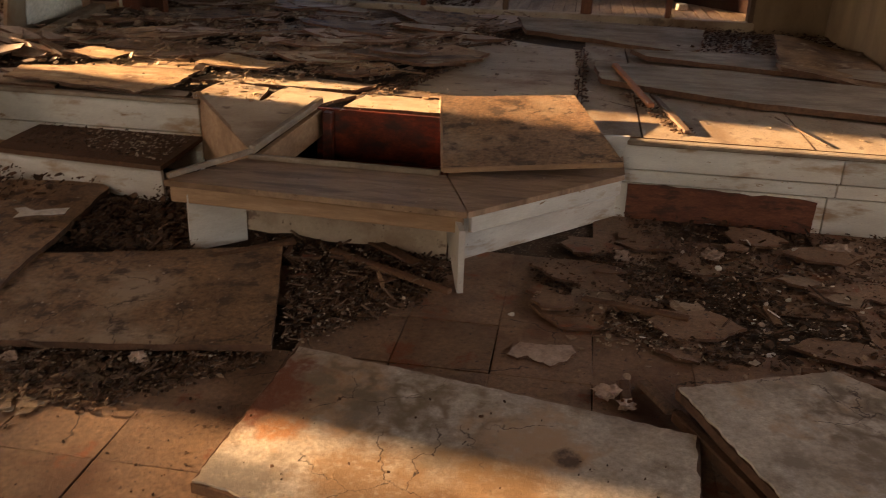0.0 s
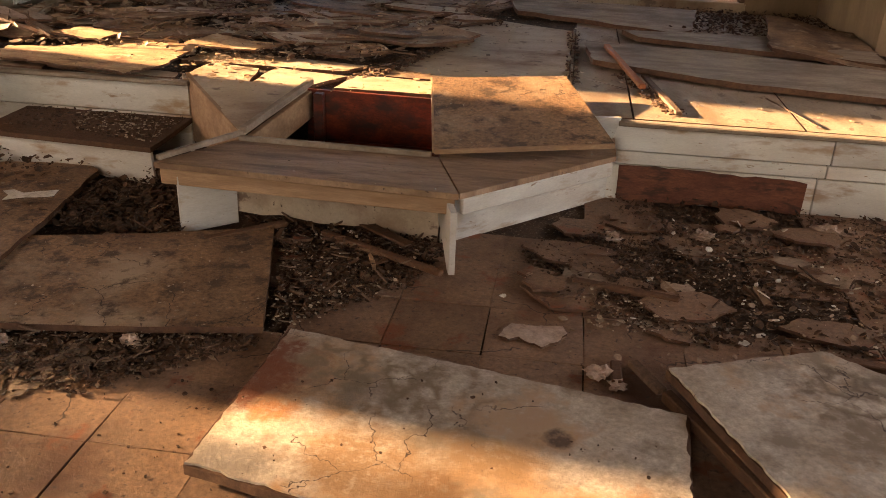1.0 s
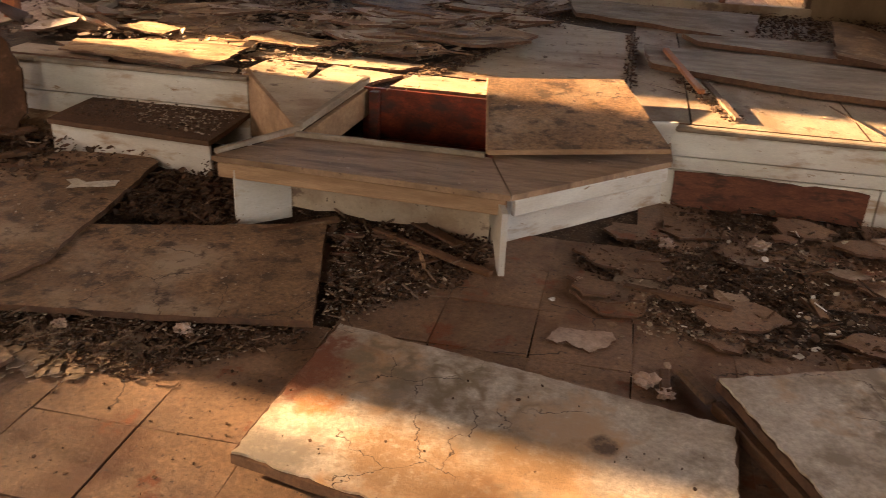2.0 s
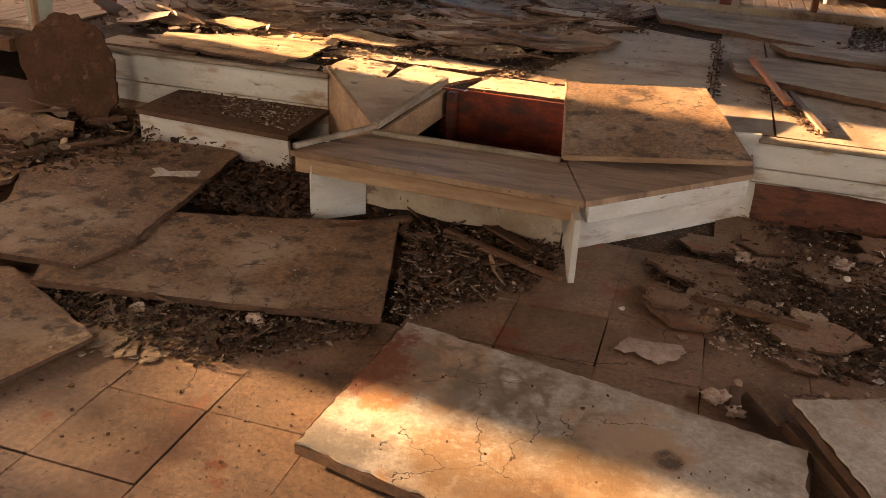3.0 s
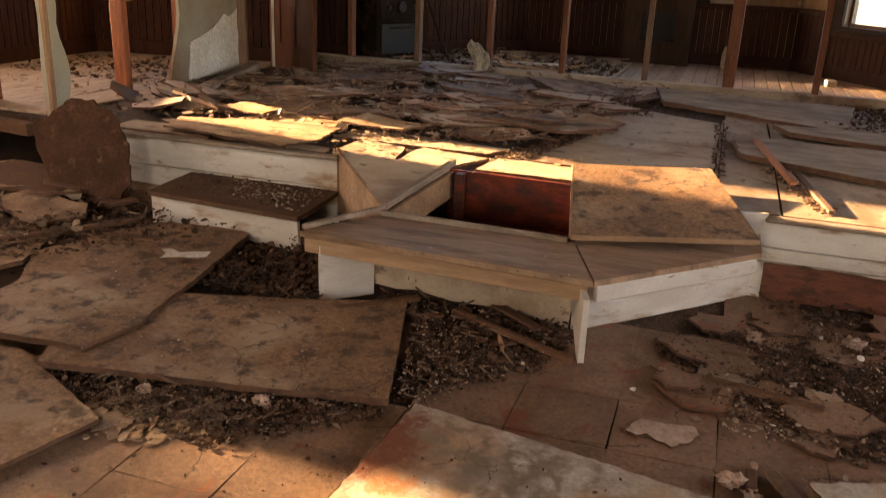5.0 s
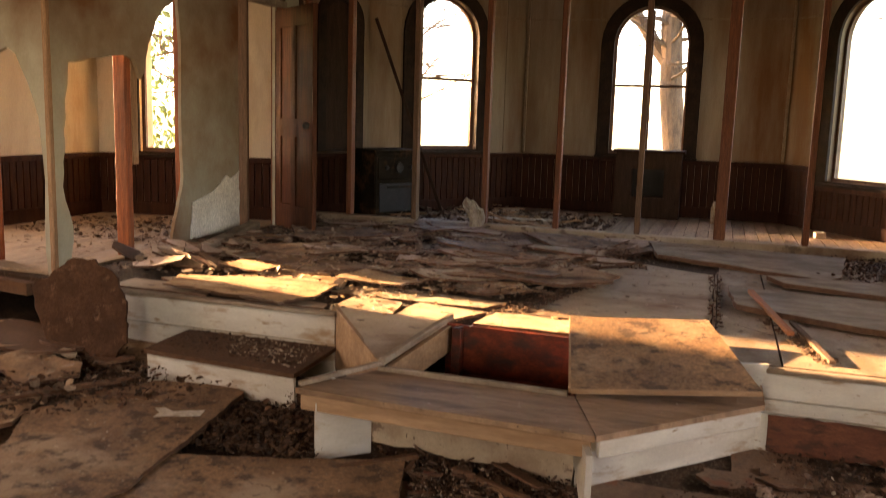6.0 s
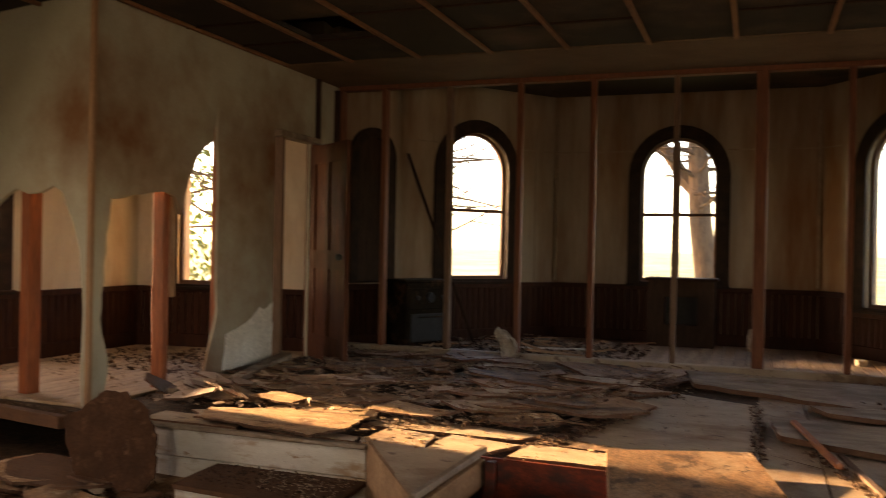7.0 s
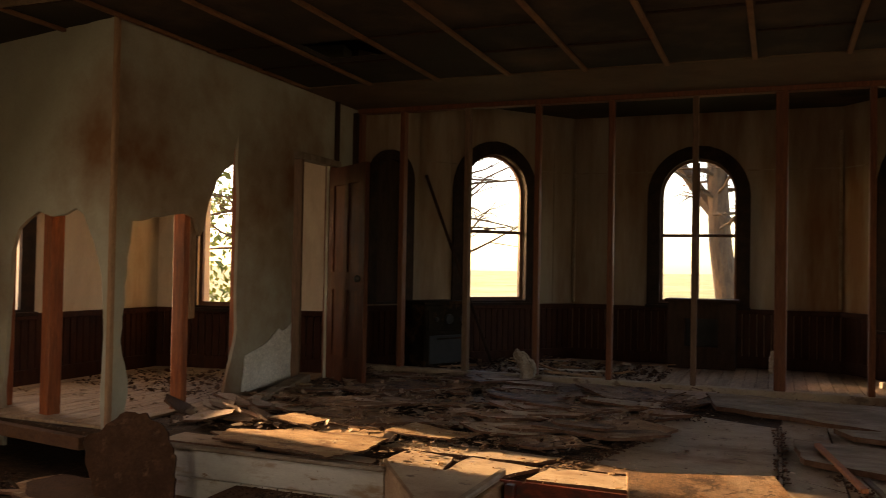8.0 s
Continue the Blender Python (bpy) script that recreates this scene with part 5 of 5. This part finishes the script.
chips("plaster_crumbs", [(-2.0, 1.9), (-1.2, 1.75), (-0.8, 2.1), (-1.2, 2.1), (-1.9, 2.1)], 520, (0.002, 0.013), 0.004, 0.012, M_FLAKE, "loose pale plaster flakes on tiles", "flakes", 211)
chips("plaster_crumbs", [(-1.62, 1.66), (-1.33, 1.72), (-1.14, 1.92), (-1.2, 2.0), (-1.65, 1.95)], 190, (0.006, 0.045), 0.004, 0.008, M_FLAKE, "loose brown tile flakes on tiles", "flakes", 212, 0.0022, 8)
chips("plaster_crumbs", [(-1.7, 1.3), (-0.85, 1.35), (-0.8, 1.95), (-1.5, 1.95)], 70, (0.002, 0.011), 0.004, 0.002, M_LITTER, "dark crumbs strewn over tiles", "crumbs", 224)
chips("plaster_crumbs", [(0.1, 2.2), (1.9, 2.1), (2.2, 3.5), (0.25, 3.5), (0.0, 3.0)], 520, (0.003, 0.018), 0.006, 0.03, M_FLAKE, "loose pale plaster flakes in litter", "flakes", 213)
chips("plaster_crumbs", [(-1.0, 2.85), (-0.8, 2.2), (-0.45, 2.55), (-0.4, 2.9), (-1.2, 3.0)], 200, (0.004, 0.012), 0.01, 0.03, M_CRUMB, "small pale crumbs in litter", "crumbs", 214)
chips("plaster_crumbs", [(-2.15, 3.45), (-1.75, 3.34), (-1.75, 3.72), (-2.3, 3.72)], 240, (0.003, 0.012), 0.18, 0.010, M_CRUMB, "small pale crumbs on the step", "crumbs", 215)
chips("plaster_crumbs", [(0.12, 2.42), (0.75, 2.28), (1.6, 2.2), (1.9, 3.3), (0.35, 3.3), (0.1, 2.8)], 900, (0.002, 0.010), 0.008, 0.034, M_CRUMB, "small pale crumbs in dark litter", "crumbs", 230)
chips("plaster_crumbs", [(0.2, 2.42), (1.6, 2.25), (1.9, 3.4), (0.5, 3.4)], 70, (0.008, 0.030), 0.012, 0.034, M_PAPER, "white plaster chips in dark litter", "chips", 231)
chips("plaster_crumbs", [(0.15, 2.40), (0.5, 2.36), (0.55, 2.6), (0.2, 2.7)], 160, (0.003, 0.016), 0.010, 0.02, M_CRUMB, "small pale crumbs in dark litter", "crumbs", 232)
chips("plaster_crumbs", [(-1.05, 2.30), (-0.78, 2.12), (-0.62, 2.35), (-0.5, 2.6), (-0.9, 2.8)], 240, (0.002, 0.009), 0.012, 0.03, M_CRUMB, "small pale crumbs in dark litter", "crumbs", 233)
chips("plaster_crumbs", [(-2.0, 1.92), (-1.3, 1.95), (-0.85, 2.1), (-0.85, 2.2), (-1.8, 2.1)], 260, (0.002, 0.010), 0.012, 0.02, M_CRUMB, "small pale crumbs in dark litter", "crumbs", 234)
chips("plaster_crumbs", [(-2.4, 2.1), (-1.9, 2.15), (-2.0, 3.2), (-2.5, 3.1)], 70, (0.002, 0.009), 0.068, 0.004, M_CRUMB, "small pale crumbs on a fallen board", "crumbs", 235)
chips("plaster_crumbs", [(-3.3, 4.1), (-1.0, 4.3), (-0.5, 6.5), (-3.3, 6.7)], 1700, (0.005, 0.045), PZ + 0.02, 0.05, M_FLAKE, "loose pale flakes on brown sheets", "flakes", 216)
chips("plaster_crumbs", [(-2.1, 4.1), (-1.5, 4.1), (-1.3, 4.5), (-1.9, 4.6)], 220, (0.004, 0.012), PZ + 0.005, 0.01, M_CRUMB, "small grey crumbs at the platform edge", "crumbs", 217)
chips("plaster_crumbs", [(-0.9, 4.2), (1.8, 3.7), (1.8, 6.8), (-0.6, 6.8)], 420, (0.004, 0.02), PZ + 0.002, 0.006, M_CRUMB, "small crumbs on plywood", "crumbs", 218)
chips("plaster_crumbs", [(-1.9, 2.0), (-0.85, 2.18), (-1.08, 2.8), (-1.85, 2.55)], 80, (0.0015, 0.006), 0.052, 0.004, M_CRUMB, "small pale crumbs on a fallen board", "crumbs", 219)
chips("plaster_crumbs", [(-0.72, 2.05), (0.38, 1.88), (0.34, 1.3), (-0.74, 1.5)], 34, (0.002, 0.007), 0.06, 0.003, M_LITTER, "dark crumbs on a fallen panel", "crumbs", 223)
chips("plaster_crumbs", [(-3.2, 7.0), (-1.3, 7.0), (-1.2, 8.6), (-2.6, 8.6)], 520, (0.008, 0.045), PZ, 0.07, M_FLAKE, "heap of pale flakes and litter on the apse floor", "flakes", 220)
chips("leaf_litter", [(-3.1, 7.05), (-0.9, 7.05), (-0.9, 8.4), (-2.4, 8.6)], 1400, (0.006, 0.04), PZ, 0.05, M_LITTER, LIT, "litter", 225)
chips("leaf_litter", [(-5.2, 5.2), (-3.7, 5.0), (-3.7, 6.3), (-5.2, 6.2)], 700, (0.006, 0.035), PZ, 0.03, M_LITTER, LIT, "litter", 226)
chips("leaf_litter", [(-2.5, 3.42), (-1.75, 3.36), (-1.75, 3.74), (-2.55, 3.74)], 420, (0.003, 0.016), 0.18, 0.012, M_LITTER, LIT, "litter", 227)
chips("plaster_crumbs", [(-5.2, 4.6), (-3.8, 4.4), (-3.8, 6.3), (-5.2, 6.3)], 260, (0.006, 0.035), PZ, 0.02, M_FLAKE, "loose flakes and litter on the side room floor", "flakes", 221)
chips("plaster_crumbs", [(-4.6, 2.5), (-2.6, 2.7), (-2.4, 3.3), (-4.6, 3.8)], 350, (0.01, 0.05), 0.03, 0.10, M_FLAKE, "loose pale flakes in litter", "flakes", 222)

for k, (poly, count) in enumerate((([(-1.02, 4.06), (-0.88, 4.06), (-0.78, 4.40), (-0.66, 4.92), (-0.76, 4.95), (-0.92, 4.42)], 420), ([(-1.2, 6.5), (-0.6, 6.75), (-0.4, 5.7), (-1.05, 5.6)], 900), ([(0.25, 4.45), (0.34, 4.45), (0.56, 3.75), (0.46, 3.72)], 160), ([(0.0, 4.1), (0.07, 4.1), (0.07, 5.7), (0.0, 5.7)], 140))):
    chips("plaster_crumbs", poly, count, (0.003, 0.02), PZ + 0.002, 0.012, M_LITTER, "dark rubble strewn over plywood", "rubble", 260 + k, 0.005)
for k, poly in enumerate(([(-1.42, 2.84), (-0.36, 2.78), (-0.48, 3.12), (-1.28, 3.14)], [(-0.3, 2.85), (0.2, 3.35), (0.2, 3.4), (-0.42, 3.1)])):
    chips("plaster_crumbs", poly, (34, 16)[k], (0.0015, 0.007), BT + 0.002, 0.001, M_CRUMB, "tiny crumbs on the bench boards", "crumbs", 270 + k, 0.003)

chips("plaster_crumbs", [(-1.8, 3.7), (-0.55, 3.7), (-0.6, 4.3), (-1.9, 4.4)], 110, (0.003, 0.024), PZ + 0.005, 0.006, M_RAWPLY, "orange splinters on sunlit plywood", "splinters", 281, 0.004, 10)
chips("plaster_crumbs", [(-2.75, 4.0), (-2.05, 3.72), (-1.5, 3.75), (-1.6, 4.4), (-2.6, 4.5)], 90, (0.004, 0.03), PZ + 0.03, 0.012, M_SHEET, "curled brown flakes on weathered sheets", "flakes", 282, 0.003, 14)

# ---- pieces of the floors, last ----
apse_floor = thing("floor_planks", (-0.7, 8.0, PZ), "", "", kind="structure")
plank = bx((0, 0, 0), (0.098, 1, 0.018), None, 0.003)
first = None
rng = random.Random(300)


def plank_row(parent, x, y0, y1, z):
    global first
    if first is None:
        first = part("plank", plank, M_FLOORWOOD, parent)
        ob = first
    else:
        ob = new("plank", first.data)
        ob.parent = parent
    ob.matrix_parent_inverse = parent_inverse(parent)
    ob.matrix_basis = Matrix.Translation((x, (y0 + y1) / 2, z + rng.uniform(-0.001, 0.001))) @ Matrix.Diagonal((1, y1 - y0, 1, 1))


x = -3.5
while x < 1.8:
    y1 = 9.12
    if x < -2.05:
        y1 = 9.12 - (-2.05 - x) * 1.2
    if x > 0.6:
        y1 = 9.12 - (x - 0.6) * 1.2
    cut = rng.uniform(7.4, 8.4)
    plank_row(apse_floor, x, 7.01, min(cut, y1), PZ - 0.006)
    if y1 > cut:
        plank_row(apse_floor, x, cut + 0.004, y1, PZ - 0.006)
    x += 0.103
side_floor = thing("floor_side_planks", (-4.5, 5.0, PZ), "", "", kind="structure")
x = -5.3
while x < -3.62:
    cut = rng.uniform(4.6, 5.6)
    y0 = max(3.80, 3.93 + (x + 3.6) * -0.03)
    plank_row(side_floor, x, y0, cut, PZ - 0.006)
    plank_row(side_floor, x, cut + 0.004, 6.45 + (x + 5.36) * 0.17, PZ - 0.006)
    x += 0.103

tiles = thing("floor_tiles", (0, 2, 0), "", "", kind="structure")
tm = bx((0, 0, 0), (0.2995, 0.2995, 0.008), None, 0.0012)
first_tile = None
T0X, T0Y, TS = -0.165, 2.18, 0.302
rng = random.Random(310)
for i in range(-9, 8):
    for j in range(-7, 5):
        cx, cy = T0X + (i + 0.5) * TS, T0Y + (j + 0.5) * TS
        if cy > 3.55 or (-1.7 < cx < 0.2 and cy > 3.0):
            continue
        gone = 0.05
        if cx > 0.15 and cy > 2.55:
            gone = 0.4
        if cx < -1.6 and cy > 1.6:
            gone = 0.55
        if -1.3 < cx < -0.6 and cy > 2.3:
            gone = 0.75
        if -0.8 < cx < 0.45 and cy < 2.95:
            gone = 0.0
        if rng.random() < gone:
            continue
        if first_tile is None:
            first_tile = part("tile", tm, M_TILE, tiles)
            ob = first_tile
        else:
            ob = new("tile", first_tile.data)
            ob.parent = tiles
        ob.matrix_parent_inverse = parent_inverse(tiles)
        ob.matrix_basis = pose(cx + rng.uniform(-0.002, 0.002), cy + rng.uniform(-0.002, 0.002), 0.0 + rng.uniform(-0.002, 0.001), rng.gauss(0, 0.25), rng.gauss(0, 0.25), rng.gauss(0, 0.35))
